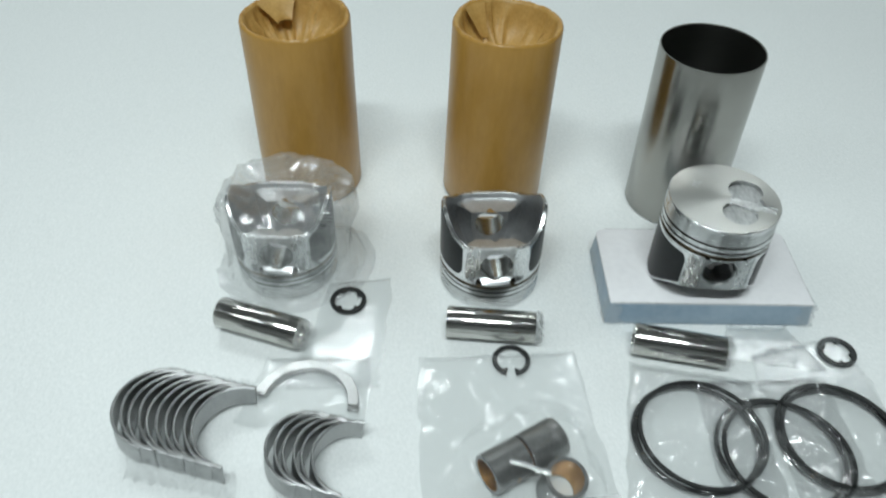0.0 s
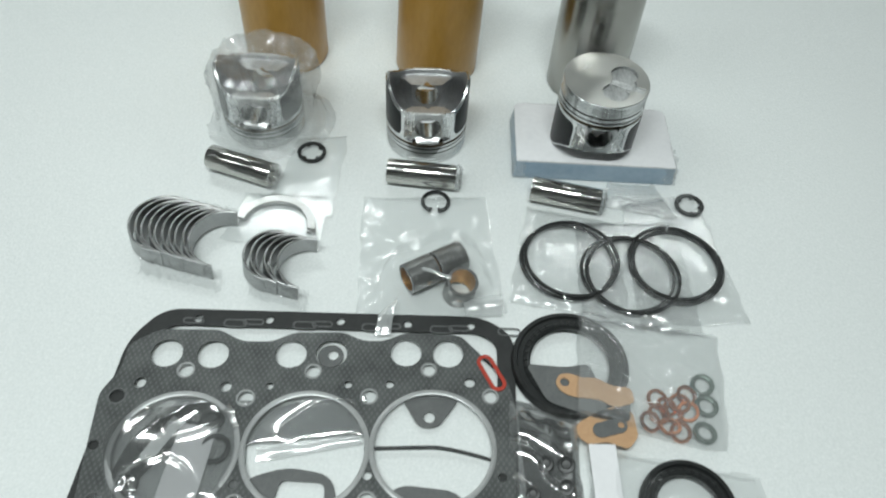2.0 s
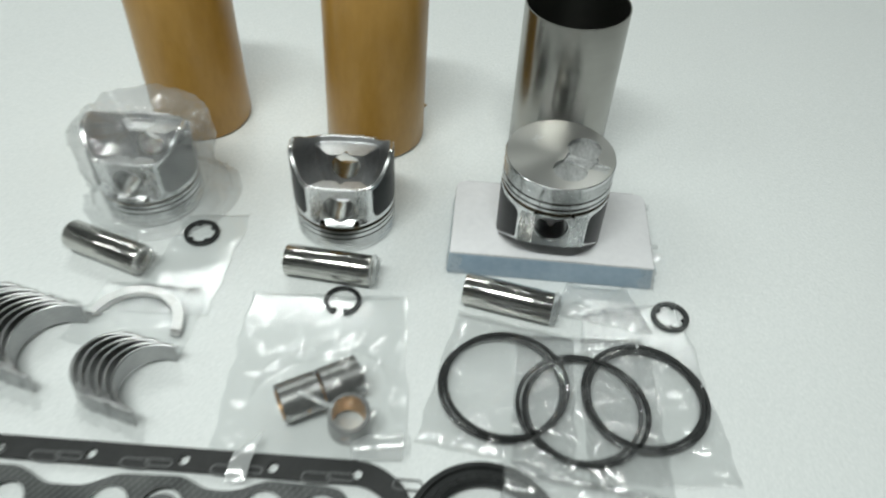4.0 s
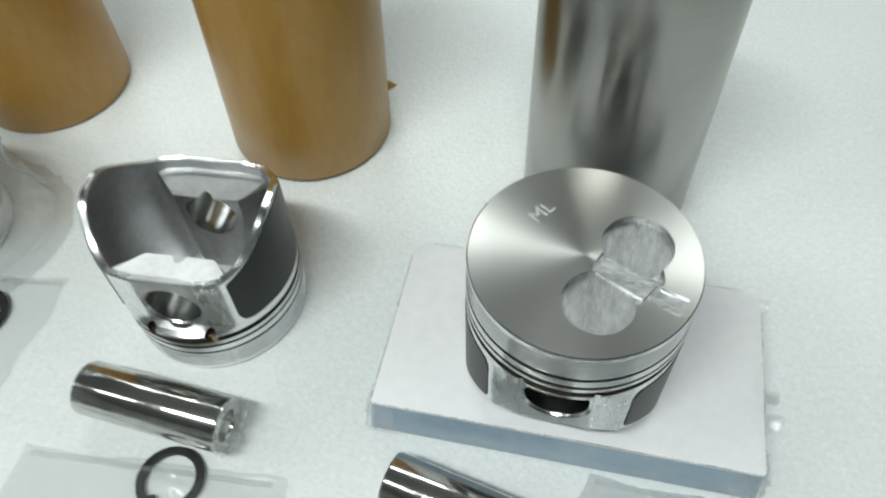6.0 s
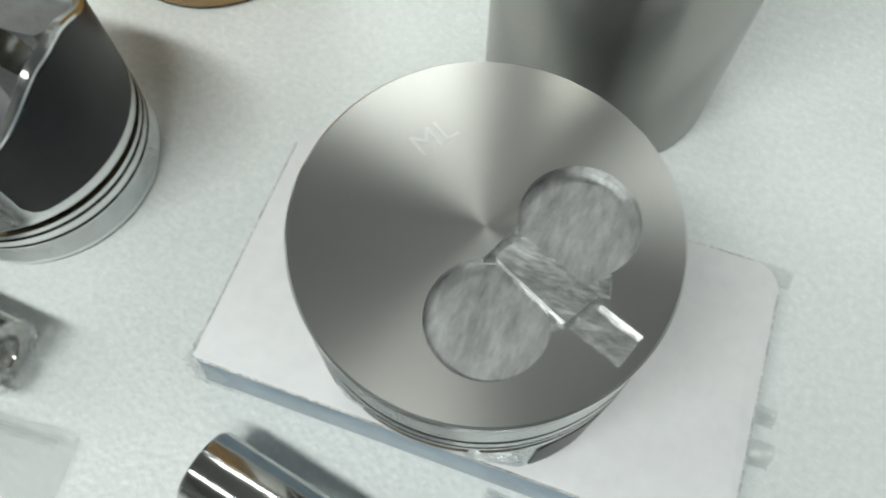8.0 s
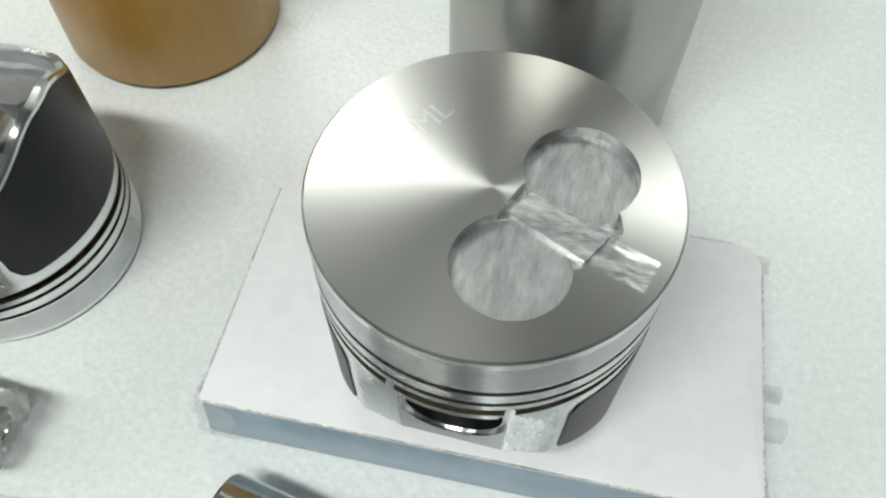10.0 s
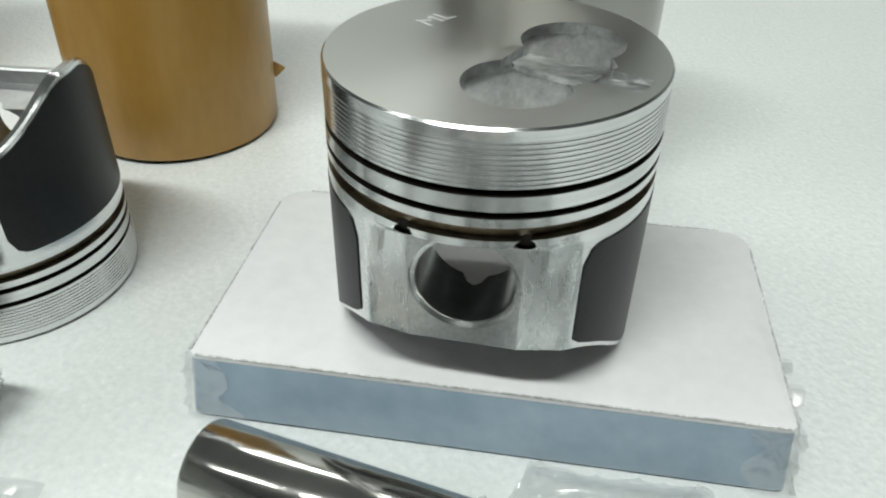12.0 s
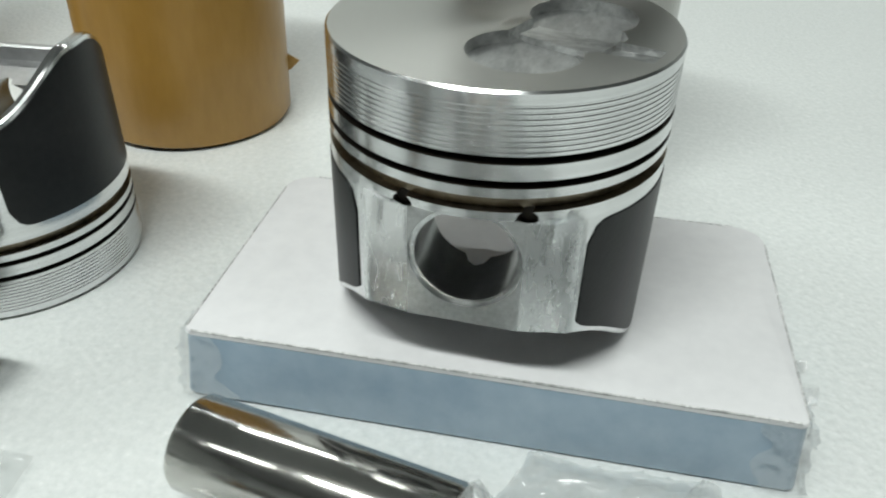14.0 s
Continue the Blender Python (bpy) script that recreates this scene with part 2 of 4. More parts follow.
def lathe(profile, segs=96, closed=False, arc=None):
    """Turns (r, z) points round the z axis; arc limits it to (start, end) degrees."""
    bm = bmesh.new()
    full = arc is None
    a0, a1 = (0, 360) if full else arc
    n = segs if full else segs + 1
    rings = []
    for k in range(n):
        a = radians(a0 + (a1 - a0) * k / segs)
        rings.append([bm.verts.new((r * math.cos(a), r * math.sin(a), z)) for r, z in profile])
    p = len(profile)
    for k in range(segs):
        A, B = rings[k], rings[(k + 1) % n]
        for i in range(p if closed else p - 1):
            j = (i + 1) % p
            bm.faces.new((A[i], B[i], B[j], A[j]))
    if not full and closed:
        bm.faces.new(rings[0])
        bm.faces.new(rings[-1][::-1])
    bmesh.ops.remove_doubles(bm, verts=bm.verts[:], dist=1e-6)
    return bm


def circle(cx, cy, r, n=40, ry=None):
    return [(cx + r * math.cos(2 * math.pi * k / n), cy + (ry or r) * math.sin(2 * math.pi * k / n)) for k in range(n)]


def rounded(points, r, n=5):
    """A polygon with its corners rounded."""
    out, m = [], len(points)
    for i in range(m):
        p, a, b = (Vector(points[k % m]) for k in (i, i - 1, i + 1))
        u, w = a - p, b - p
        d = min(r, u.length * 0.45, w.length * 0.45)
        s, e = p + u.normalized() * d, p + w.normalized() * d
        for k in range(n + 1):
            t = k / n
            q = s * (1 - t) ** 2 + p * 2 * t * (1 - t) + e * t * t
            out.append((q.x, q.y))
    return out


def slot(x0, y0, x1, y1, w):
    """A stadium outline from one point to another."""
    a = math.atan2(y1 - y0, x1 - x0)
    out = []
    for (cx, cy), s in (((x1, y1), -90), ((x0, y0), 90)):
        out += [(cx + w * math.cos(a + radians(s + k * 18)), cy + w * math.sin(a + radians(s + k * 18))) for k in range(11)]
    return out


def plate(outline, holes=(), thick=0.001, bevel=0.0):
    """A flat sheet with holes, resting on z = 0."""
    cu = bpy.data.curves.new("c", "CURVE")
    cu.dimensions, cu.fill_mode = "2D", "BOTH"
    cu.extrude, cu.bevel_depth, cu.bevel_resolution = thick / 2 - bevel, bevel, 1
    for pts in (outline, *holes):
        sp = cu.splines.new("POLY")
        sp.points.add(len(pts) - 1)
        sp.use_cyclic_u = True
        for q, (x, y) in zip(sp.points, pts):
            q.co = (x, y, 0, 1)
    ob = bpy.data.objects.new("c", cu)
    me = bpy.data.meshes.new_from_object(ob)
    bpy.data.objects.remove(ob)
    me.transform(Matrix.Translation((0, 0, thick / 2)))
    return me


def sweep(points, radius, closed=False, sides=10, flat=1.0):
    """A round cord along points."""
    cu = bpy.data.curves.new("c", "CURVE")
    cu.dimensions, cu.bevel_depth, cu.bevel_resolution, cu.use_fill_caps = "3D", radius, sides // 2 - 2, True
    sp = cu.splines.new("POLY")
    sp.points.add(len(points) - 1)
    sp.use_cyclic_u = closed
    for q, p in zip(sp.points, points):
        q.co = (*p, 1)
    ob = bpy.data.objects.new("c", cu)
    me = bpy.data.meshes.new_from_object(ob)
    bpy.data.objects.remove(ob)
    shade(me, True, 60)
    return me


def carve(me, *cutters):
    """me less the given cutter meshes; cut faces keep the cutters' materials."""
    base = bpy.data.objects.new("base", me)
    scene.collection.objects.link(base)
    tools = []
    for c in cutters:
        o = bpy.data.objects.new("tool", c)
        scene.collection.objects.link(o)
        tools.append(o)
        mod = base.modifiers.new("cut", "BOOLEAN")
        mod.operation, mod.object, mod.solver = "DIFFERENCE", o, "EXACT"
        mod.material_mode = "TRANSFER"
    dg = bpy.context.evaluated_depsgraph_get()
    out = bpy.data.meshes.new_from_object(base.evaluated_get(dg), depsgraph=dg)
    for o in (base, *tools):
        bpy.data.objects.remove(o)
    return out


def rod(r, length, m, material, segs=40):
    bm = bmesh.new()
    bmesh.ops.create_cone(bm, cap_ends=True, segments=segs, radius1=r, radius2=r, depth=length, matrix=m)
    me = mesh_of(bm)
    me.materials.append(material)
    return me


def prism(outline, z0, z1, material):
    bm = bmesh.new()
    lo, hi = ([bm.verts.new((x, y, z)) for x, y in outline] for z in (z0, z1))
    n = len(outline)
    bm.faces.new(lo[::-1])
    bm.faces.new(hi)
    for i in range(n):
        bm.faces.new((lo[i], lo[(i + 1) % n], hi[(i + 1) % n], hi[i]))
    me = mesh_of(bm)
    me.materials.append(material)
    return me


def block(x0, y0, z0, x1, y1, z1, bevel=0.0, segs=2):
    bm = bmesh.new()
    bmesh.ops.create_cube(bm, size=1, matrix=Matrix.LocRotScale(((x0 + x1) / 2, (y0 + y1) / 2, (z0 + z1) / 2), None, (x1 - x0, y1 - y0, z1 - z0)))
    if bevel:
        bmesh.ops.bevel(bm, geom=bm.edges[:], offset=bevel, segments=segs, affect="EDGES", profile=0.5)
    return bm


def ridged(x, y, f, seed):
    """Sharp folds of a crumpled film."""
    p = Vector((x * f, y * f, seed))
    a = 1 - abs(noise.noise(p)) * 2
    b = 1 - abs(noise.noise(p * 2.3 + Vector((3.1, 7.7, 0)))) * 2
    return max(0, a) ** 5 * 0.7 + max(0, b) ** 4 * 0.3


def facets(x, y, f, seed):
    """Flat facets meeting in sharp creases."""
    d = noise.voronoi(Vector((x * f, y * f, seed)))[0]
    return d[1] - d[0]


def bag(corners, height, folds, seed, nx=90, ny=90, freq=26, bottom=0.0012, ragged=0.003, domes=()):
    """A flat plastic bag on the table: an under and an upper film joined at the rim."""
    bm = bmesh.new()
    a, b, c, d = (Vector(p) for p in corners)
    grid = {}
    for side in (0, 1):
        for i in range(nx + 1):
            for j in range(ny + 1):
                u, v = i / nx, j / ny
                p = (a * (1 - u) + b * u) * (1 - v) + (d * (1 - u) + c * u) * v
                edge = min(u, 1 - u, v, 1 - v)
                rag = max(0.0, 1 - edge * 10) * ragged
                p = p + Vector((noise.noise((p.x * 60, p.y * 60, seed)), noise.noise((p.x * 60, p.y * 60, seed + 9)))) * rag
                lift = min(1, edge * 7) ** 0.6
                z = bottom
                if side:
                    z += 0.0006 + lift * height * (0.5 + 0.5 * noise.noise((p.x * 14, p.y * 14, seed))) + folds * (ridged(p.x, p.y, freq, seed) + 0.5 * facets(p.x, p.y, freq * 1.1, seed)) * (0.25 + 0.75 * lift)
                    for dx, dy, dr, dh in domes:
                        q = 1 - ((p.x - dx) ** 2 + (p.y - dy) ** 2) / dr ** 2
                        if q > 0:
                            z = max(z, bottom + dh * min(1, q * 2.2) ** 0.5 + folds * 0.6 * (ridged(p.x, p.y, freq, seed) + facets(p.x, p.y, freq, seed)))
                elif edge == 0:
                    z += 0.0003
                grid[side, i, j] = bm.verts.new((p.x, p.y, z)) if side == 0 or edge > 0 else grid[0, i, j]
    for i in range(nx):
        for j in range(ny):
            bm.faces.new([grid[1, i + di, j + dj] for di, dj in ((0, 0), (1, 0), (1, 1), (0, 1))])
    for i in range(0, nx):
        for j in range(0, ny):
            bm.faces.new([grid[0, i + di, j + dj] for di, dj in ((0, 1), (1, 1), (1, 0), (0, 0))])
    me = bpy.data.meshes.new("bag")
    bm.to_mesh(me)
    bm.free()
    shade(me, True, 35)
    return me

# ---- the room and the table ----
# NORTH is set close so the added wall mirrors brightly in the crown
FLOOR_Z, NORTH = -0.76, 2.35
def slab(name, x0, y0, z0, x1, y1, z1, material, label):
    return tagged(part(name, block(x0, y0, z0, x1, y1, z1), material), label, "", "", "structure")


slab("floor", -4, -4, FLOOR_Z - 0.1, 4, NORTH, FLOOR_Z, FLOOR, "grey tiled workshop floor")
# unseen; its dark grey stands in for whoever leans over the table
slab("ceiling", -4, -4, CEIL, 4, NORTH, CEIL + 0.1, CEILING, "unseen grey ceiling with light fittings, darkened for reflections in the crown")
# unseen walls; the north one serves as a bright reflector
slab("reflector_wall_north", -4, NORTH, FLOOR_Z, 4, NORTH + 0.15, CEIL, PAINT, "unseen pale wall added round the table")
slab("wall_south", -4, -4.15, FLOOR_Z, 4, -4, CEIL, PAINT, "unseen pale wall added round the table")
slab("wall_east", 4, -4.15, FLOOR_Z, 4.15, NORTH + 0.15, CEIL, PAINT, "unseen pale wall added round the table")
slab("wall_west", -4.15, -4.15, FLOOR_Z, -4, NORTH + 0.15, CEIL, PAINT, "unseen pale wall added round the table")
for lx, ly, power in LIGHTS:
    fit = thing("ceiling_light", pose(lx, ly, CEIL), "long white fluorescent ceiling light fitting", "ceiling light", "ceiling lights")
    part("housing", block(-0.64, -0.12, -0.06, 0.64, 0.12, 0.0, 0.01), CARD, fit)

table = thing("table", pose(0, 0, 0), "large table covered with white speckled foam sheet", "table")
part("tabletop", block(-1.3, -1.0, -0.05, 1.3, 1.25, -0.004, 0.004), PAINT, table)
bm = bmesh.new()
N = 120
vs = [[bm.verts.new((-1.32 + 2.64 * i / N, -1.02 + 2.29 * j / N, 0.00035 * noise.noise((i * 0.13, j * 0.11, 5)) - 0.0004)) for j in range(N + 1)] for i in range(N + 1)]
for i in range(N):
    for j in range(N):
        bm.faces.new((vs[i][j], vs[i + 1][j], vs[i + 1][j + 1], vs[i][j + 1]))
ext = bmesh.ops.extrude_face_region(bm, geom=bm.faces[:])
for g in ext["geom"]:
    if isinstance(g, bmesh.types.BMVert):
        g.co.z -= 0.003
part("foam_sheet", bm, FOAM, table, "white speckled foam sheet")
for x in (-1.2, 1.2):
    for y in (-0.9, 1.15):
        part("leg", block(x - 0.03, y - 0.03, FLOOR_Z, x + 0.03, y + 0.03, -0.05, 0.004), SPRING, table)

# ---- pistons ----
PR, PH = 0.0416, 0.0793          # radius and height
PIN_Z, PIN_R = 0.0358, 0.0121    # pin bore above the skirt's foot
SKIRT = 0.0508                   # the skirt ends here, the ring belt begins


def skirt_radius(a):
    """The skirt's plan: round on the thrust sides, flattened over the pin bosses (y)."""
    x, y = abs(math.cos(a)), abs(math.sin(a))
    r = PR - 0.0003
    pad, ex, ey = 0.0356, 0.0245, 0.0333
    if y * r > 0 and x / max(y, 1e-6) < 0.0135 / pad:
        return pad / y
    if x / max(y, 1e-6) < ex / ey:
        # the sloping panel between the pad and the round skirt
        x1, y1, x2, y2 = 0.0135, pad, ex, ey
        den = (y2 - y1) * x - (x2 - x1) * y
        return min(r, ((y2 - y1) * x1 - (x2 - x1) * y1) / den)
    return r


def foot(a):
    """The skirt's lower edge: arched up over the pin bosses."""
    t = min(1, max(0, (abs(math.sin(a)) - 0.10) / 0.75))
    return 0.0170 * t * t * (3 - 2 * t)


def cavity_radius(a, z):
    """The hollow under the crown, with the two pin bosses standing into it."""
    x, y = abs(math.cos(a)), abs(math.sin(a))
    r = min(0.0382, skirt_radius(a) - 0.0034)
    half = 0.0158
    inner = 0.0165
    if z > 0.0225 and x / max(y, 1e-6) < half / inner:
        r = min(r, inner / max(y, 1e-6))
    if z > 0.034:
        r *= 1 - 0.48 * ((z - 0.034) / 0.032) ** 1.5
    return r


def piston_body():
    segs = 192
    bm = bmesh.new()
    ang = [2 * math.pi * k / segs for k in range(segs)]
    loops = []

    def loop(rf, z, zf=None):
        loops.append([bm.verts.new((rf(a) * math.cos(a), rf(a) * math.sin(a), z if zf is None else zf(a))) for a in ang])

    for z in (0.066, 0.062, 0.057, 0.050, 0.043, 0.036, 0.031, 0.027, 0.0242, 0.0223, 0.0205):
        loop(lambda a: cavity_radius(a, z), z)
    loop(lambda a: cavity_radius(a, 0.004), 0, lambda a: foot(a) + 0.0006)
    loop(lambda a: cavity_radius(a, 0.004) + 0.0006, 0, foot)
    loop(lambda a: skirt_radius(a) - 0.0007, 0, foot)
    loop(skirt_radius, 0, lambda a: foot(a) + 0.0007)
    for z in (0.0205, 0.028, 0.038, SKIRT - 0.003):
        loop(skirt_radius, z)
    loop(lambda a: (skirt_radius(a) + PR) / 2, SKIRT - 0.0012)
    loop(lambda a: PR - 0.0002, SKIRT)
    belt = [(PR - 0.0002, 0.0528)]
    belt += [(0.0392, 0.0528), (0.0392, 0.0562), (PR - 0.0002, 0.0562)]      # oil ring groove
    belt += [(PR - 0.0002, 0.0584), (0.0372, 0.0584), (0.0372, 0.0602), (PR - 0.0002, 0.0602)]
    belt += [(PR - 0.0003, 0.0638), (0.0372, 0.0638), (0.0372, 0.0656), (PR - 0.0004, 0.0656)]
    z = 0.0664
    while z < PH - 0.0032:                                                   # turned lines of the top land
        belt += [(PR - 0.0004, z), (PR - 0.00054, z + 0.0002), (PR - 0.00054, z + 0.0005), (PR - 0.0004, z + 0.0007)]
        z += 0.00118
    belt += [(PR - 0.0005, PH - 0.0005), (PR - 0.0010, PH)]
    for r, z in belt:
        loop(lambda a: r, z)
    for A, B in zip(loops, loops[1:]):
        for k in range(segs):
            j = (k + 1) % segs
            bm.faces.new((A[k], A[j], B[j], B[k]))
    bm.faces.new(loops[0])
    bm.faces.new(loops[-1])
    me = bpy.data.meshes.new("body")
    bmesh.ops.recalc_face_normals(bm, faces=bm.faces[:])
    bm.to_mesh(me)
    bm.free()
    for m in (ALU, CAST, GROOVE_SHADE, CROWN, OILY, PANEL, INNER):
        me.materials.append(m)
    for p in me.polygons:
        c = p.center
        r = math.hypot(c.x, c.y)
        if c.z > PH - 0.0001:
            p.material_index = 3
        elif c.z < SKIRT - 0.0011:
            p.material_index = 1 if abs(c.x) < 0.0134 else 5 if abs(c.x) < 0.0246 else 0
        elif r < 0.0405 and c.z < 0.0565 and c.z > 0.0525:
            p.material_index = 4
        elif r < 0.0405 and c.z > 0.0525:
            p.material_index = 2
        if (r < 0.0320 and c.z < 0.0670) or r < cavity_radius(math.atan2(c.y, c.x), c.z) + 0.0012 and c.z < 0.0670 and r < 0.0384:
            p.material_index = 6
    bore = rod(PIN_R, 0.12, Matrix.Translation((0, 0, PIN_Z)) @ pose(0, 0, 0, 90), PIN_BORE_SHADE)
    # bowl: two round pockets, a bridge between them and a rising slot
    lobes = [rod(r, 0.0056, Matrix.Translation((*c, PH)), BOWL, 72) for c, r in (((0.0175, 0.0085), 0.0127), ((0.0073, -0.0182), 0.0126))]
    side = Vector((0.32, 0.947)) * 0.0041
    s, e = Vector((0.0087, -0.0054)), Vector((0.0352, -0.0143))
    neck = prism(rounded([(0.0060, 0.0030), (0.0010, -0.0095), (0.0205, -0.0165), (0.0285, -0.0052), (0.0270, 0.0000)], 0.0015), PH - 0.0024, PH + 0.003, BRIDGE)
    bm = bmesh.new()
    q = [s - side, e - side, e + side, s + side]
    lo = [bm.verts.new((*p, PH - dz)) for p, dz in zip(q, (0.0024, 0.0015, 0.0015, 0.0024))]
    hi = [bm.verts.new((*p, PH + 0.004)) for p in q]
    bm.faces.new(lo[::-1])
    bm.faces.new(hi)
    for k in range(4):
        bm.faces.new((lo[k], lo[(k + 1) % 4], hi[(k + 1) % 4], hi[k]))
    chute = mesh_of(bm)
    chute.materials.append(BRIDGE)
    # drain walls take the painted groove shade too
    drains = [rod(0.0024, 0.014, Matrix.Translation((x, y, 0.0507)) @ pose(0, 0, 0, 90), GROOVE_SHADE, 16) for x in (-0.0135, 0.0135) for y in (-0.042, 0.042)]
    rims = [rod(PIN_R + 0.0013, 0.003, Matrix.Translation((0, y, PIN_Z)) @ pose(0, 0, 0, 90), ALU) for y in (-0.0361, 0.0361)]
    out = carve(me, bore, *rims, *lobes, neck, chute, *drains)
    shade(out, True, 30)
    for p in out.polygons:
        if p.center.z > PH - 0.00005:
            p.use_smooth = False
    return out


def coating(side):
    """The black printed pad on a thrust side."""
    bm = bmesh.new()
    nu, nv = 40, 16
    half, z1, cr = radians(50), 0.0482, 0.006
    R = PR + 0.00005
    grid = []
    for i in range(nu + 1):
        u = -1 + 2 * i / nu
        d = (1 - abs(u)) * half * R
        cut = cr - math.sqrt(max(0, cr * cr - (cr - d) ** 2)) if d < cr else 0
        a = u * half + (0 if side > 0 else math.pi)
        z0 = foot(a) + 0.0022
        grid.append([[bm.verts.new((r * math.cos(a), r * math.sin(a), z0 + 0.25 * cut + (z1 - z0 - 1.25 * cut) * j / nv)) for r in (R, R - 0.0004)] for j in range(nv + 1)])
    for i in range(nu):
        for j in range(nv):
            for k in (0, 1):
                bm.faces.new([grid[i + a][j + b][k] for a, b in ((0, 0), (1, 0), (1, 1), (0, 1))])
    for i in range(nu):
        for j in (0, nv):
            bm.faces.new((grid[i][j][0], grid[i + 1][j][0], grid[i + 1][j][1], grid[i][j][1]))
    for j in range(nv):
        for i in (0, nu):
            bm.faces.new((grid[i][j][0], grid[i][j + 1][0], grid[i][j + 1][1], grid[i][j][1]))
    return bm


def lettering(text, size, depth, m, material, parent, name="marking"):
    cu = bpy.data.curves.new("t", "FONT")
    cu.body, cu.size, cu.extrude = text, size, depth
    ob = bpy.data.objects.new("t", cu)
    me = bpy.data.meshes.new_from_object(ob)
    bpy.data.objects.remove(ob)
    return part(name, me, material, parent, m=m)


BODY = piston_body()
PADS = [mesh_of(coating(1)), mesh_of(coating(-1))]


def piston(m, label):
    p = thing("piston", m, label, "piston", "pistons")
    body = part("body", BODY, None, p)
    for me in PADS:
        part("skirt_coating", me, COATING, body, "matt black graphite coating on the skirt")
    return body


BOX_TOP = 0.0233
upright = piston(pose(0.1553, 0.0812, BOX_TOP + 0.0003, 0, 0, -1.2), "machined aluminium piston standing upright on the white box")
part("bowl_bridge", prism(rounded([(0.0040, -0.0050), (0.0218, -0.0130), (0.0262, -0.0050), (0.0078, 0.0016)], 0.0010), PH - 0.0029, PH - 0.0013, BRIDGE), BRIDGE, upright, "rough bright bridge between the two bowl pockets")
lettering("ML", 0.0080, 0.00009, pose(-0.0184, 0.0098, PH, 0, 0, 58), INK, upright)
piston(pose(-0.0141, 0.0956, PH + 0.0002, 180, 0, 5), "bare aluminium piston standing upside down, hollow skirt upwards")
piston(pose(-0.1840, 0.0998, PH + 0.0008, 180, 0, 1), "aluminium piston standing upside down inside a crumpled clear bag")


def crumpled_sleeve():
    """Loose clear bag round a piston, gathered at the top and spread on the table."""
    bm = bmesh.new()
    nu, nv = 150, 60
    prof = [(0.058, 0.0012), (0.050, 0.003), (0.0465, 0.012), (0.0455, 0.035), (0.0465, 0.055), (0.048, 0.072), (0.0455, 0.082), (0.036, 0.086), (0.024, 0.080), (0.012, 0.077), (0.004, 0.076)]
    rows = []
    for j in range(nv + 1):
        t = j / nv * (len(prof) - 1)
        k = min(int(t), len(prof) - 2)
        f = t - k
        r0, z0 = (prof[k][n] * (1 - f) + prof[k + 1][n] * f for n in (0, 1))
        row = []
        for i in range(nu):
            a = 2 * math.pi * i / nu
            right = max(0, math.cos(a - radians(12)))
            w = ridged(math.cos(a) * 0.05 + z0 * 0.4, math.sin(a) * 0.05 + z0 * 0.3, 55, 3.3)
            w2 = noise.noise((math.cos(a) * 2.2, math.sin(a) * 2.2, z0 * 45)) + 0.9 * noise.voronoi(Vector((math.cos(a) * 3.2, math.sin(a) * 3.2, z0 * 70)))[0][0] - 0.4
            low = max(0, 1 - z0 / 0.02)
            r = r0 + 0.0045 * w + 0.003 * w2 * (z0 > 0.004) + right ** 3 * (0.010 * min(1, z0 / 0.03) + 0.016 * low)
            if z0 < 0.076:
                r = max(r, 0.0426)
            row.append(bm.verts.new((r * math.cos(a), r * math.sin(a), max(0.0012, z0 + 0.003 * w2 * min(1, z0 / 0.03) + 0.002 * w * low))))
        rows.append(row)
    for A, B in zip(rows, rows[1:]):
        for i in range(nu):
            bm.faces.new((A[i], A[(i + 1) % nu], B[(i + 1) % nu], B[i]))
    return bm


tagged(part("plastic_bag", crumpled_sleeve(), SLEEVE, m=pose(-0.1840, 0.0998, 0)), "crumpled clear plastic bag round an upturned piston", "plastic bag")

# ---- box under the upright piston ----
box = thing("carton", pose(0.1584, 0.0908, 0, 0, 0, 1.36), "flat white cardboard carton with blue-grey sides in clear film", "carton")
HX, HY = 0.0803, 0.0432


def carton_outline(grow, back=0.0085, front=0.0022):
    """The carton's plan: soft corners behind, tighter ones in front."""
    x, y = HX + grow, HY + grow
    out = []
    for cx, cy, r, a0 in ((x, y, back, 0), (-x, y, back, 90), (-x, -y, front, 180), (x, -y, front, 270)):
        ox, oy = cx - math.copysign(r, cx), cy - math.copysign(r, cy)
        out += [(ox + r * math.cos(radians(a0 + k * 11.25)), oy + r * math.sin(radians(a0 + k * 11.25))) for k in range(9)]
    return out


def carton_shell(levels):
    """Stacked outlines (grow, z) closed at both ends."""
    bm = bmesh.new()
    rings = [[bm.verts.new((px, py, z)) for px, py in carton_outline(g)] for g, z in levels]
    for A, B in zip(rings, rings[1:]):
        for k in range(len(A)):
            j = (k + 1) % len(A)
            bm.faces.new((A[k], A[j], B[j], B[k]))
    bm.faces.new(rings[0][::-1])
    bm.faces.new(rings[-1])
    return bm


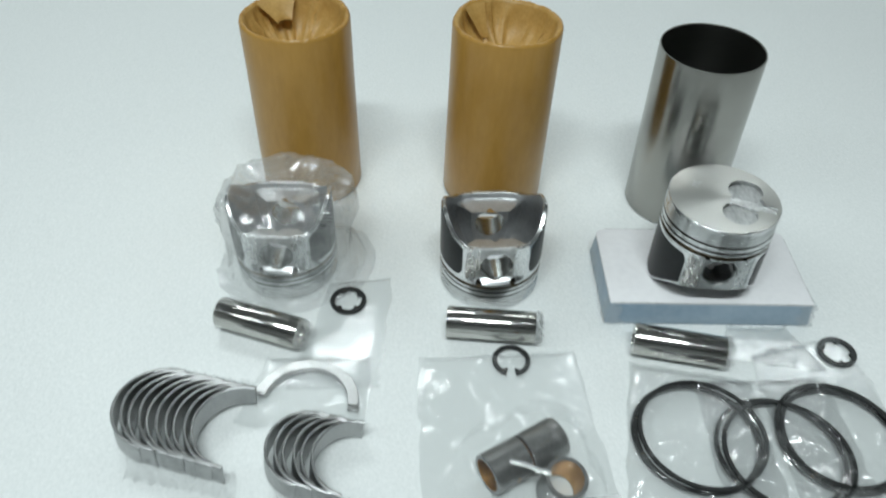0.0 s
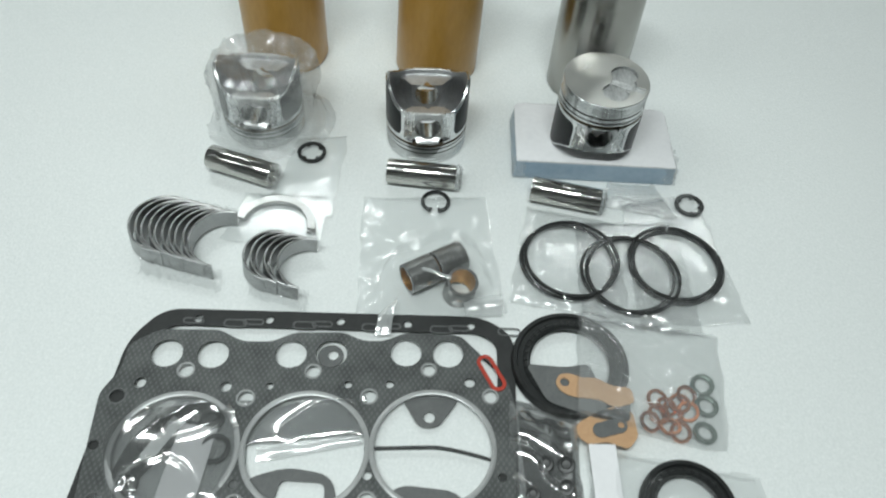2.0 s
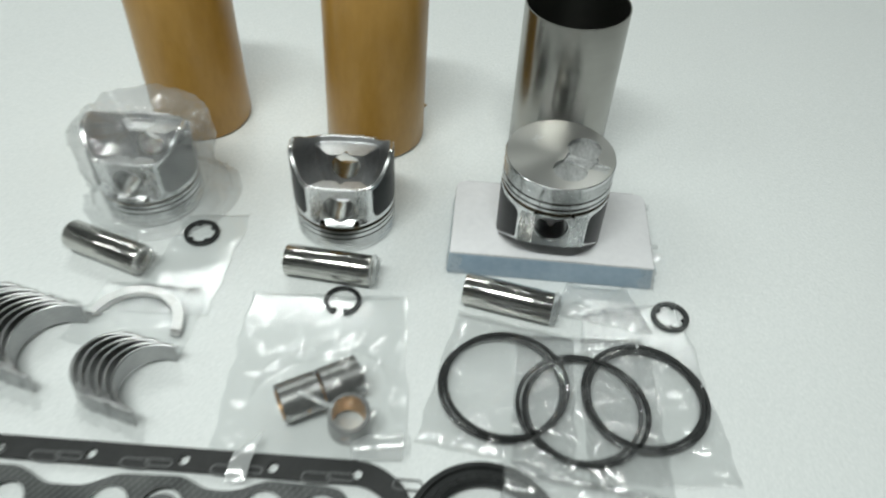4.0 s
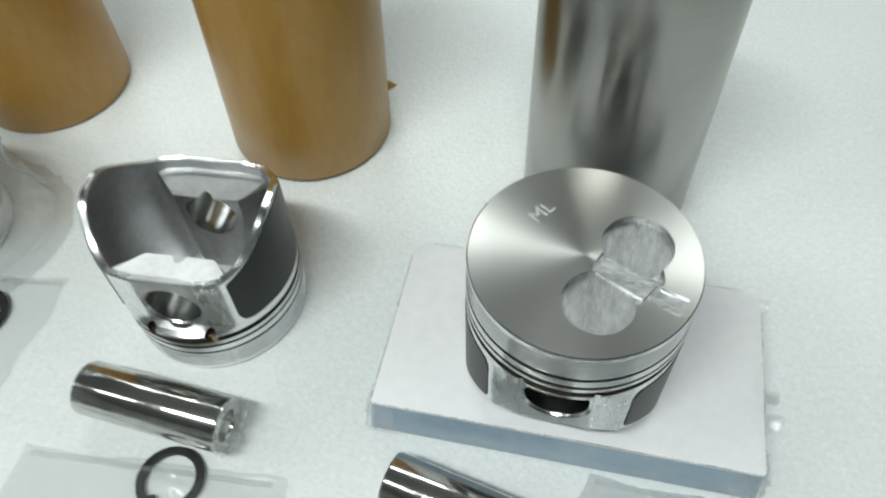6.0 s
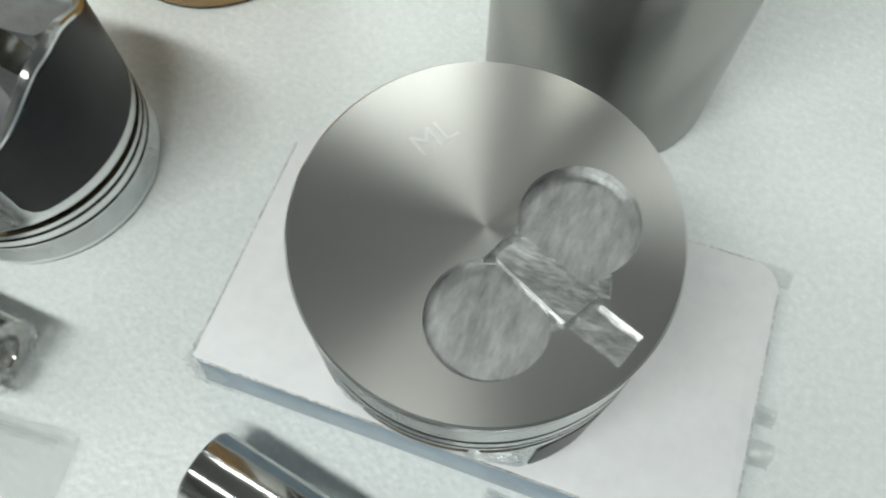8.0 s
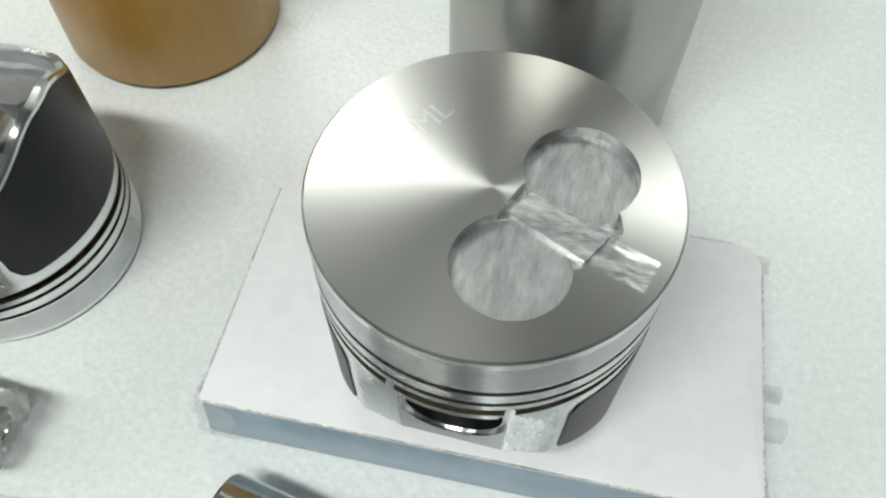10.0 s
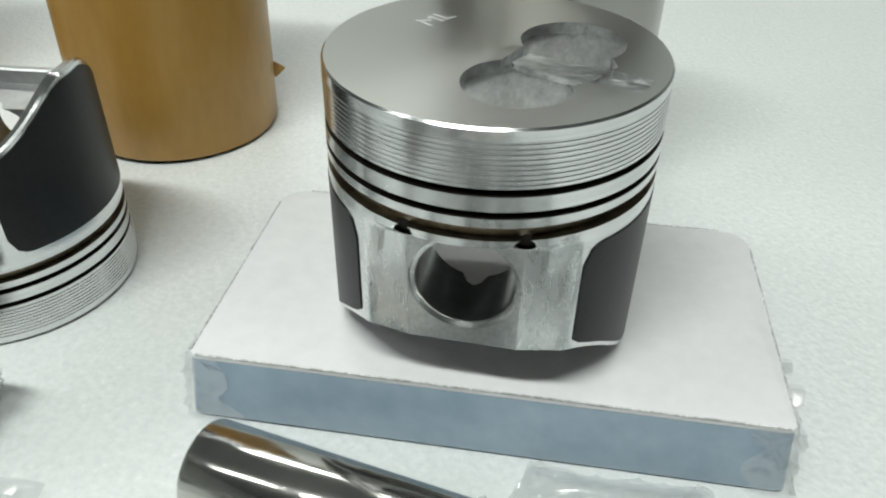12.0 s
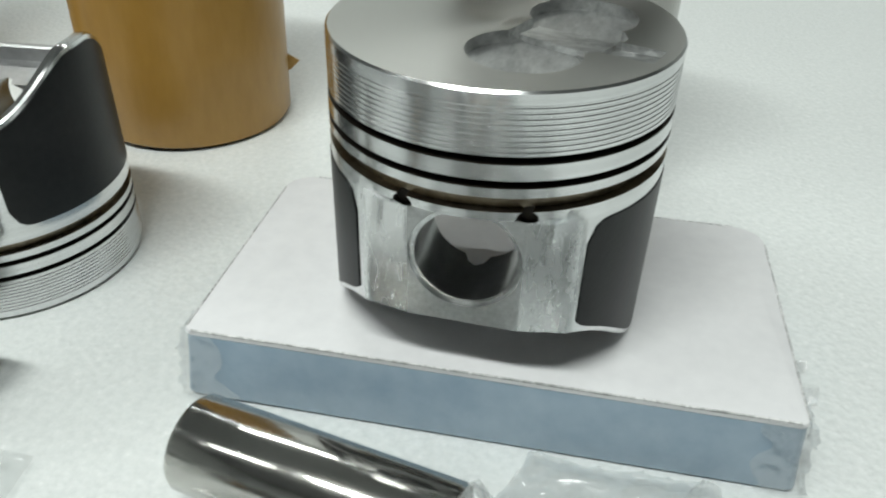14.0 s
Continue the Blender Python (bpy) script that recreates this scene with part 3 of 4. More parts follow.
part("side_band", carton_shell(((0.0012, 0.0003), (0.0019, 0.0016), (0.0010, 0.010), (0.0, BOX_TOP - 0.0020), (-0.0004, BOX_TOP - 0.0012))), CARD_SIDE, box, "blue-grey sides")
lid = part("lid", carton_shell(((0.0001, BOX_TOP - 0.0019), (0.0003, BOX_TOP - 0.0012), (0.0, BOX_TOP - 0.0004), (-0.0008, BOX_TOP))), CARD, box, "white lid")
for x0, y0, x1, y1 in ((-HX + 0.002, -HY, HX - 0.002, -HY), (HX, -HY + 0.002, HX, HY - 0.009), (-HX + 0.009, HY, HX - 0.009, HY), (-HX, -HY + 0.002, -HX, HY - 0.009)):
    part("worn_edge", sweep([(x0 + (x1 - x0) * k / 30 + 0.0002 * noise.noise((k * 0.7, x0, 1)), y0 + (y1 - y0) * k / 30 + 0.0002 * noise.noise((k * 0.7, y1, 2)), BOX_TOP - 0.0003) for k in range(31)], 0.00035, sides=6), CARD_EDGE, lid, "scuffed lid edge")
for k, (x, y, s) in enumerate(((-HX, -HY, 1), (HX, -HY, 2))):
    bm = bmesh.new()
    sx, sy = math.copysign(1, x), math.copysign(1, y)
    rows = []
    for j in range(25):
        z = 0.001 + (BOX_TOP - 0.001) * j / 24
        reach = 0.010 + 0.006 * noise.noise((z * 160, s, 4.0))
        row = []
        for i in range(41):
            u = i / 20 - 1
            crease = 0.0004 + 0.0016 * ridged(u * 0.016 + s, z * 1.4 + u * 0.006, 120, s) * (1 - 0.6 * abs(u))
            along_y, along_x = max(0, u) * reach, max(0, -u) * reach
            flare = 0.0004 + 0.0019 * (1 - j / 24)
            row.append(bm.verts.new((x - sx * along_x + sx * (crease + flare) * (u > -0.05), y - sy * along_y + sy * (crease + flare) * (u < 0.05), z)))
        rows.append(row)
    for A, B in zip(rows, rows[1:]):
        for i in range(40):
            bm.faces.new((A[i], A[i + 1], B[i + 1], B[i]))
    part("film_fold", bm, CORNER, box, "creased clear film at the corner")

# ---- cylinder liners ----
LH = 0.158
liner = thing("cylinder_liner", pose(0.1613, 0.2056, 0.0002), "bare honed steel cylinder liner standing on end", "cylinder liner", "liners")
part("outer_wall", lathe([(0.0414, 0.0004), (0.0424, 0), (0.0429, 0.0006), (0.0429, LH - 0.0008), (0.0426, LH), (0.0417, LH), (0.0414, LH - 0.0006)], 128), LINER, liner)
part("bore", lathe([(0.0414, 0.0004), (0.0413, 0.01), (0.0413, LH - 0.01), (0.0414, LH - 0.0006)], 128), LINER_IN, liner, "darker honed inside")


def wrapped_liner(m, seed):
    w = thing("wrapped_liner", m, "cylinder liner wrapped in shiny brown kraft paper, ends tucked in", "wrapped liner", "liners")
    rng = random.Random(seed)
    R, H = 0.0456, 0.1685
    bm = bmesh.new()
    segs = 120
    prof = [(R - 0.001, 0.0004), (R, 0.002), (R, 0.04), (R, 0.08), (R, 0.12), (R, H - 0.003), (R - 0.0008, H - 0.0008), (R - 0.0022, H), (R - 0.004, H - 0.0012), (R - 0.0046, H - 0.004), (R - 0.0056, H - 0.010), (R - 0.0075, H - 0.017), (R - 0.0115, H - 0.024), (R - 0.019, H - 0.031), (R - 0.029, H - 0.036), (0.010, H - 0.041), (0.001, H - 0.042)]
    rows = []
    for r0, z0 in prof:
        row = []
        deep = max(0, (H - 0.003 - z0) / 0.04) if r0 < R - 0.003 else 0
        for k in range(segs):
            a = 2 * math.pi * k / segs
            n1 = noise.noise((math.cos(a) * 1.2, math.sin(a) * 1.2, z0 * 9 + seed))
            pleat = ridged(a * 0.35, z0 * 2.5, 9, seed)
            r = r0 + (0.0004 * n1 if not deep and r0 > R - 0.003 else -0.0075 * pleat * min(1, deep * 3) - 0.0016 * pleat + 0.003 * n1 * min(1, deep * 2))
            z = z0 + (0.0022 * n1 - 0.0012 * pleat if z0 > H - 0.004 else 0.007 * (n1 - 0.3 * pleat) * min(1, deep * 2))
            row.append(bm.verts.new((r * math.cos(a), r * math.sin(a), z)))
        rows.append(row)
    for A, B in zip(rows, rows[1:]):
        for k in range(segs):
            bm.faces.new((A[k], A[(k + 1) % segs], B[(k + 1) % segs], B[k]))
    me = mesh_of(bm, True, 60)
    me.materials.append(PAPER)
    me.materials.append(PAPER_IN)
    for p in me.polygons:
        if math.hypot(p.center.x, p.center.y) < R - 0.0035:
            p.material_index = 1
    sleeve = part("paper_sleeve", me, None, w)
    for k in range(1):
        a0 = radians(118 + rng.uniform(-8, 8))
        bm = bmesh.new()
        rows = []
        wide, drop = rng.uniform(0.25, 0.5), rng.uniform(0.014, 0.03)
        for j in range(7):
            t = j / 6
            rows.append([bm.verts.new(((R - 0.0035 - t * 0.016 - 0.003 * abs(u)) * math.cos(a0 + u * wide * (1 - 0.4 * t)), (R - 0.0035 - t * 0.016 - 0.003 * abs(u)) * math.sin(a0 + u * wide * (1 - 0.4 * t)), H - 0.001 + 0.004 * math.sin(t * 3) * (1 - abs(u)) - t * drop)) for u in (-1, -0.6, -0.2, 0.2, 0.6, 1)])
        for A, B in zip(rows, rows[1:]):
            for i in range(5):
                bm.faces.new((A[i], A[i + 1], B[i + 1], B[i]))
        ext = bmesh.ops.extrude_face_region(bm, geom=bm.faces[:])
        for g in ext["geom"]:
            if isinstance(g, bmesh.types.BMVert):
                g.co.z -= 0.0007
        part("paper_flap", bm, PAPER_IN, sleeve, "torn paper tucked into the end")
    return w


wrapped_liner(pose(-0.1810, 0.2210, 0.0002, 0, 0, 0), 2)
second = wrapped_liner(pose(-0.0098, 0.2183, 0.0010, 0, 1.4, 20), 7)
bm = bmesh.new()
tri = [bm.verts.new(p) for p in ((-0.004, -0.001, -0.006), (-0.004, 0.001, 0.006), (0.0065, 0.0, 0.0005), (0.002, 0.0015, -0.0045))]
bm.faces.new((tri[0], tri[3], tri[2], tri[1]))
ext = bmesh.ops.extrude_face_region(bm, geom=bm.faces[:])
for g in ext["geom"]:
    if isinstance(g, bmesh.types.BMVert):
        g.co.y += 0.0008
part("paper_corner", bm, PAPER_IN, second, "loose paper corner sticking out", m=pose(0.0445, 0.004, 0.021, 0, 0, -8))

# ---- gudgeon pins ----
PIN_PROFILE = [(0.0068, -0.0335), (0.0072, -0.0342), (0.0116, -0.0342), (PIN_R, -0.0332), (PIN_R, 0.0332), (0.0116, 0.0342), (0.0072, 0.0342), (0.0068, 0.0335)]
PIN_MESH = mesh_of(lathe(PIN_PROFILE, 64, True))
PIN_FILM, PIN_TWIST = [], []
BODY_FILM = [(PIN_R + 0.0003, z) for z in (-0.034, -0.02, 0.0, 0.02, 0.0338)]
END_FILM = [(PIN_R + 0.0004, 0.0335), (PIN_R - 0.001, 0.0362), (0.0085, 0.0380), (0.0060, 0.0368), (0.0045, 0.0385), (0.0020, 0.0370)]
for s in (1, 2, 3):
    for prof, store, amount in ((BODY_FILM, PIN_FILM, 0.0002), (END_FILM, PIN_TWIST, 0.0026)):
        bm = bmesh.new()
        rows = []
        for r0, z0 in prof:
            row = []
            for k in range(60):
                a = 2 * math.pi * k / 60
                w = ridged(math.cos(a) * 0.3 + z0 * 3, math.sin(a) * 0.3, 14, s)
                r = max(0.001, r0 + amount * (w - 0.2 * (amount > 0.001)))
                row.append(bm.verts.new((r * math.cos(a), r * math.sin(a), z0 + 1.4 * amount * w)))
            rows.append(row)
        for A, B in zip(rows, rows[1:]):
            for k in range(60):
                bm.faces.new((A[k], A[(k + 1) % 60], B[(k + 1) % 60], B[k]))
        store.append(mesh_of(bm, True, 50))


def gudgeon_pin(x, y, turn, k):
    p = thing("gudgeon_pin", pose(x, y, PIN_R + 0.0006, 0, 90, turn), "polished hollow steel gudgeon pin wrapped in clear film", "piston pin", "gudgeon pins")
    part("pin", PIN_MESH, CHROME, p)
    part("wrapper", PIN_FILM[k], TIGHT, p, "tight clear film")
    part("twist", PIN_TWIST[k], HAZY, p, "crumpled film at the end")


gudgeon_pin(-0.1921, 0.0223, -17, 0)
gudgeon_pin(-0.0143, 0.0279, -3, 1)
gudgeon_pin(0.1282, 0.0130, -10, 2)

# ---- circlips ----
def circlip(x, y, turn, closed, label):
    R0, R1 = 0.0142, 0.0112
    c = thing("circlip", pose(x, y, 0.0016, 0, 0, turn), label, "circlip", "circlips")
    gap = 0 if closed else 17
    n = 60
    outer = [(R0 * math.cos(radians(gap + (360 - 2 * gap) * k / n)), R0 * math.sin(radians(gap + (360 - 2 * gap) * k / n))) for k in range(n + (0 if closed else 1))]
    def inside(k):
        a = gap + (360 - 2 * gap) * k / n
        bumps = (20, 95, 215, 290) if closed else (gap + 5, 343 - 5)
        d = min(abs((a - b + 180) % 360 - 180) for b in bumps)
        r = R1 - (0.0026 * max(0, 1 - (d / 10) ** 2))
        return (r * math.cos(radians(a)), r * math.sin(radians(a)))
    inner = [inside(k) for k in range(n + (0 if closed else 1))]
    if closed:
        part("ring", plate(outer, [inner], 0.0022, 0.0003), SPRING, c)
    else:
        part("ring", plate(outer + inner[::-1], (), 0.0016, 0.0003), SPRING, c)


circlip(-0.1288, 0.0577, 20, True, "pair of black steel circlips lying together on a bag")
circlip(0.0013, 0.0016, -92, False, "black steel circlip with open eyed ends on a bag")
circlip(0.2541, 0.0196, 55, True, "pair of black steel circlips lying together in a bag")

# ---- bearing shells ----
def shell_mesh(R, t, h):
    return mesh_of(lathe([(R, 0.0004), (R, h - 0.0004), (R - 0.0005, h), (R - t + 0.0005, h), (R - t, h - 0.0004), (R - t, 0.0004), (R - t + 0.0005, 0), (R - 0.0005, 0)], 40, True, (-88, 88)))


def shell_row(n, R, h, x0, y0, x1, y1, turn, group, label):
    me = shell_mesh(R, 0.0021, h)
    for k in range(n):
        f = k / (n - 1)
        s = thing("bearing_shell", pose(x0 + (x1 - x0) * f, y0 + (y1 - y0) * f, 0.0008 + 0.0006 * (k % 2), 0, -7 + 2.5 * math.sin(k * 3.7), turn + 3.5 * math.sin(k * 2.1)), label, "bearing shell", group)
        part("shell", me, SHELL, s)


shell_row(10, 0.0330, 0.0200, -0.2439, -0.0626, -0.1859, -0.0764, 172, "main bearing shells", "grey steel half bearing shell standing in a nested row under film")
shell_row(6, 0.0285, 0.0190, -0.1397, -0.0898, -0.1084, -0.0968, 174, "rod bearing shells", "smaller grey half bearing shell standing in a nested row under film")


def half_ring(R0, R1, a0, a1, n=30):
    pts = [(R0 * math.cos(radians(a0 + (a1 - a0) * k / n)), R0 * math.sin(radians(a0 + (a1 - a0) * k / n))) for k in range(n + 1)]
    pts += [(R1 * math.cos(radians(a1 + (a0 - a1) * k / n)), R1 * math.sin(radians(a1 + (a0 - a1) * k / n))) for k in range(n + 1)]
    return pts


for dz, turn in ((0.0016, -8), (0.0046, -3)):
    w = thing("thrust_washer", pose(-0.1475, -0.0454, dz, 0, 0, turn), "flat grey half-ring thrust washer in a clear bag", "thrust washer", "thrust washers")
    part("half_ring", plate(half_ring(0.0375, 0.0305, 2, 172), (), 0.0024, 0.0003), SHELL_IN, w)

# ---- small end bushes ----
BUSH_MESH = mesh_of(lathe([(0.0112, -0.0140), (0.0134, -0.0140), (0.0139, -0.0135), (0.0139, 0.0135), (0.0134, 0.0140), (0.0112, 0.0140)], 56))
BUSH_IN = mesh_of(lathe([(0.0112, -0.0140), (0.0110, 0.0), (0.0112, 0.0140)], 56))


def bushing(m, label):
    b = thing("bushing", m, label, "bushing", "small end bushes")
    part("sleeve", BUSH_MESH, BUSH, b)
    part("lining", BUSH_IN, BRONZE, b, "bronze lining")
    part("oil_hole", lathe([(0.0001, 0), (0.0019, 0), (0.0022, -0.0004)], 20), BRONZE, b, "oil hole", m=pose(0, -0.01385, 0.002, 90))


bushing(pose(-0.0078, -0.0962, 0.0150, 0, 90, 33), "steel-backed bronze bushing lying in a clear bag")
bushing(pose(0.0170, -0.0800, 0.0150, 0, 90, 33), "steel-backed bronze bushing lying in a clear bag")
bushing(pose(0.0284, -0.1092, 0.0153, 12, 6, 0), "steel-backed bronze bushing standing in a clear bag")

# ---- piston rings ----
def ring_set(x, y, R, n, seed, label):
    rng = random.Random(seed)
    for k in range(n):
        r = thing("piston_ring", pose(x + rng.uniform(-1, 1) * 0.0036, y + rng.uniform(-1, 1) * 0.0030, 0.0022 + k * 0.0026, 0, 0, rng.uniform(0, 360)), label, "piston ring", "piston rings")
        part("ring", lathe([(R, 0.0002), (R, 0.0020), (R - 0.0002, 0.0022), (R - 0.0027, 0.0022), (R - 0.0029, 0.0020), (R - 0.0029, 0.0002), (R - 0.0027, 0), (R - 0.0002, 0)], 120, True, (0, 357)), RING, r)


ring_set(0.1298, -0.0637, 0.0445, 3, 1, "black steel piston ring in a clear bag")
ring_set(0.1850, -0.0754, 0.0440, 3, 2, "black steel piston ring overlapping another in a clear bag")
ring_set(0.2297, -0.0612, 0.0430, 3, 3, "black steel piston ring in a crinkled clear bag")

# ---- oil seals ----
def oil_seal(m, R, r, h, teeth, label):
    s = thing("oil_seal", m, label, "oil seal", "oil seals")
    case = part("case", lathe([(R - 0.001, 0), (R, 0.001), (R, h - 0.0012), (R - 0.001, h), (R - 0.004, h), (R - 0.005, h - 0.0022), (r + 0.005, h - 0.0022), (r + 0.004, h - 0.0008), (r + 0.0015, h - 0.0008), (r, h - 0.003), (r + 0.001, h - 0.005), (r + 0.0025, 0.0005), (r + 0.004, 0)], 96, True), RUBBER, s)
    part("lip", lathe([(r + 0.0003, h - 0.0035), (r - 0.0012, h - 0.0045), (r - 0.0008, h - 0.0052), (r + 0.0012, h - 0.0050)], 96, True), RUBBER, s)
    for k in range(teeth):
        a = 360 * k / teeth
        part("rib", block(-0.0022, -0.0011, 0, 0.0022, 0.0011, 0.0012, 0.0004, 1), RUBBER, case, m=pose(0, 0, 0, 0, 0, a) @ pose(r + 0.0032, 0, h - 0.0009))


oil_seal(pose(0.1230, -0.1739, 0.0020), 0.0490, 0.0345, 0.0090, 36, "large black rubber crankshaft oil seal partly under a bag")
oil_seal(pose(0.2055, -0.2900, 0.0020), 0.0365, 0.0245, 0.0085, 28, "smaller black rubber oil seal with ribbed lip")

# ---- head gasket ----
BORES = [(-0.1832, -0.2710), (-0.0848, -0.2636), (0.0128, -0.2556)]
BORE_R = 0.0465
GZ = 0.0050
gasket = thing("head_gasket", pose(0, 0, GZ), "dark grey graphite cylinder head gasket with three bores", "head gasket")
edge = [(-0.2426, -0.1820), (-0.2209, -0.1661), (-0.1721, -0.1629), (-0.1516, -0.1726), (-0.1277, -0.1714), (-0.1088, -0.1607), (-0.0683, -0.1574), (-0.0517, -0.1645), (-0.0341, -0.1635), (-0.0152, -0.1537), (0.0306, -0.1531), (0.0706, -0.1931), (0.0766, -0.2145), (0.0771, -0.2560), (0.0759, -0.3226), (0.0352, -0.3269), (0.0288, -0.3345), (0.0096, -0.3356), (0.0021, -0.3280), (-0.0630, -0.3345), (-0.0695, -0.3409), (-0.0897, -0.3420), (-0.0960, -0.3337), (-0.1602, -0.3390), (-0.1676, -0.3495), (-0.1878, -0.3505), (-0.1929, -0.3411), (-0.2396, -0.3475), (-0.2485, -0.2679), (-0.2528, -0.2277), (-0.2429, -0.2062)]
PORTS = [(-0.2102, -0.1882), (-0.1728, -0.1865), (-0.1092, -0.1816), (-0.0759, -0.1790), (-0.0143, -0.1732), (0.0207, -0.1715)]
HOLES = [(-0.1909, -0.2029, 0.0062), (-0.2240, -0.2164, 0.0048), (-0.1557, -0.2153, 0.0046), (-0.2383, -0.2298, 0.0062), (-0.2300, -0.3139, 0.0068), (-0.2434, -0.2711, 0.0042), (-0.1381, -0.2243, 0.0064), (-0.1211, -0.2121, 0.0032), (-0.0886, -0.1965, 0.0058), (-0.0588, -0.2063, 0.0034), (-0.0253, -0.2036, 0.0036), (-0.0408, -0.2158, 0.0060), (0.0056, -0.1881, 0.0056), (0.0567, -0.2088, 0.0058), (0.0397, -0.1973, 0.0046), (-0.1770, -0.3374, 0.0068), (-0.1298, -0.3091, 0.0064), (-0.1123, -0.3205, 0.0038), (-0.0786, -0.3277, 0.0068), (-0.0337, -0.3006, 0.0064), (-0.0149, -0.3100, 0.0038), (0.0171, -0.3231, 0.0066), (-0.2331, -0.3432, 0.0032), (-0.1328, -0.2944, 0.0036), (-0.0352, -0.2812, 0.0036), (0.0667, -0.2759, 0.0036), (0.0690, -0.3022, 0.0048)]
holes = [circle(x, y, BORE_R, 80) for x, y in BORES] + [circle(x, y, 0.0131, 40) for x, y in PORTS] + [circle(x, y, r, 24) for x, y, r in HOLES]
holes.append(slot(0.0521, -0.1776, 0.0628, -0.1967, 0.0045))
part("sheet", plate(rounded(edge, 0.006), holes, 0.0013, 0.0002), GRAPHITE, gasket)
for x, y in BORES:
    part("fire_ring", lathe([(0.0454, 0.0), (0.0454, 0.0019), (0.0460, 0.0023), (0.0490, 0.0023), (0.0496, 0.0018), (0.0496, 0.0)], 96, True), FIRE_RING, gasket, "bright steel fire ring round the bore", m=pose(x, y, -0.0004))
for x, y, r in HOLES:
    if r > 0.0050:
        part("eyelet", lathe([(r - 0.0003, 0.0), (r - 0.0003, 0.0018), (r + 0.0009, 0.0018), (r + 0.0012, 0.0013)], 28), FIRE_RING if x > -0.2 else EMBOSS, gasket, m=pose(x, y, 0))
part("seal_bead", plate(slot(0.0521, -0.1776, 0.0628, -0.1967, 0.0066), [slot(0.0521, -0.1776, 0.0628, -0.1967, 0.0042)], 0.0016, 0.0004), SILICONE, gasket, "red silicone sealing bead", m=pose(0, 0, 0.0008))

# ---- black cover gasket under it ----
cover = thing("cover_gasket", pose(0, 0, 0.0030), "thin black embossed cover gasket under the head gasket", "gasket")
outer = rounded([(-0.2509, -0.3443), (-0.2459, -0.1764), (-0.2242, -0.1438), (0.0493, -0.1311), (0.0764, -0.1488), (0.0802, -0.3355)], 0.016, 8)
inner = rounded([(-0.2318, -0.3327), (-0.2274, -0.1771), (-0.2146, -0.1594), (0.0457, -0.1482), (0.0622, -0.1574), (0.0654, -0.3245)], 0.012, 6)
dots = [(-0.1935, -0.1518), (-0.1334, -0.1485), (-0.0728, -0.1453), (-0.0151, -0.1435), (0.0394, -0.1412), (-0.2357, -0.1816)]
part("sheet", plate(outer, [inner] + [circle(x, y, 0.0037, 24) for x, y in dots], 0.0012, 0.0002), BLACK_GASKET, cover)
for k in range(5):
    x = -0.205 + k * 0.0585
    y = -0.1545 + k * 0.0024
    for dx, w in ((0.0375, 0.0053), (-0.006 if k else 0.002, 0.004)):
        out = slot(x + dx, y, x + dx + 0.012, y + 0.0005, w * 0.75)
        inn = slot(x + dx, y, x + dx + 0.012, y + 0.0005, w * 0.75 - 0.0011)
        part("embossed_bead", plate(out, [inn], 0.0005), EMBOSS, cover, m=pose(0, 0, 0.0011))

# ---- small gaskets lying under the bores ----
def flat_gasket(name, z, outline, cut, material, label):
    g = thing(name, pose(0, 0, z), label, "gasket", "small gaskets")
    part("sheet", plate(outline, cut, 0.0009, 0.0002), material, g)


flat_gasket("square_gasket", 0.0016, rounded([(-0.1322, -0.3210), (-0.1273, -0.2886), (-0.0966, -0.2771), (-0.0620, -0.2812), (-0.0498, -0.3210), (-0.0716, -0.3516), (-0.1142, -0.3515)], 0.012), [rounded([(-0.1037, -0.3179), (-0.0999, -0.2875), (-0.0663, -0.2875), (-0.0635, -0.3179)], 0.006)], GREY_GASKET, "grey gasket with a square opening lying on foam")
flat_gasket("port_gasket", 0.0016, rounded([(-0.0368, -0.3074), (-0.0093, -0.2853), (0.0308, -0.2874), (0.0518, -0.3072), (0.0439, -0.3409), (-0.0288, -0.3409)], 0.008), [rounded([(-0.0142, -0.3207), (-0.0051, -0.2980), (0.0287, -0.2989), (0.0352, -0.3225)], 0.006)], GREY_GASKET, "grey port gasket lying on foam")
flat_gasket("triangle_gasket", 0.0028, rounded([(-0.0156, -0.2127), (0.0326, -0.2104), (0.0158, -0.2374), (0.0011, -0.2385)], 0.008), [circle(0.0085, -0.2292, 0.0048, 24)], GREY_GASKET, "small triangular grey gasket with one hole")
flat_gasket("round_gasket", 0.0016, circle(-0.0768, -0.1790, 0.0105), [circle(-0.0747, -0.1780, 0.0045)], GREY_GASKET, "small pale round gasket with a hole")
for x, y, r in ((-0.2011, -0.2670, 0.0085), (-0.1613, -0.2437, 0.0075), (-0.2109, -0.2986, 0.0070), (-0.1532, -0.2667, 0.0100)):
    o = thing("o_ring", pose(x, y, 0.0030, 6, -5), "small black rubber sealing ring in a clear bag", "o-ring", "small sealing rings")
    part("ring", lathe([(r + 0.0022 * math.cos(k * math.pi / 5), 0.0022 * math.sin(k * math.pi / 5)) for k in range(10)], 40, True), RUBBER, o)
flat_gasket("manifold_gasket", 0.0022, rounded([(-0.2287, -0.3071), (-0.2197, -0.2670), (-0.2002, -0.2354), (-0.1630, -0.2269), (-0.1489, -0.2437), (-0.1802, -0.2564), (-0.2056, -0.2964), (-0.2105, -0.3198)], 0.006), [circle(-0.2142, -0.2901, 0.004, 20), circle(-0.1736, -0.2416, 0.0045, 20)], BLACK_GASKET, "black curved gasket in a clear bag under the head gasket")
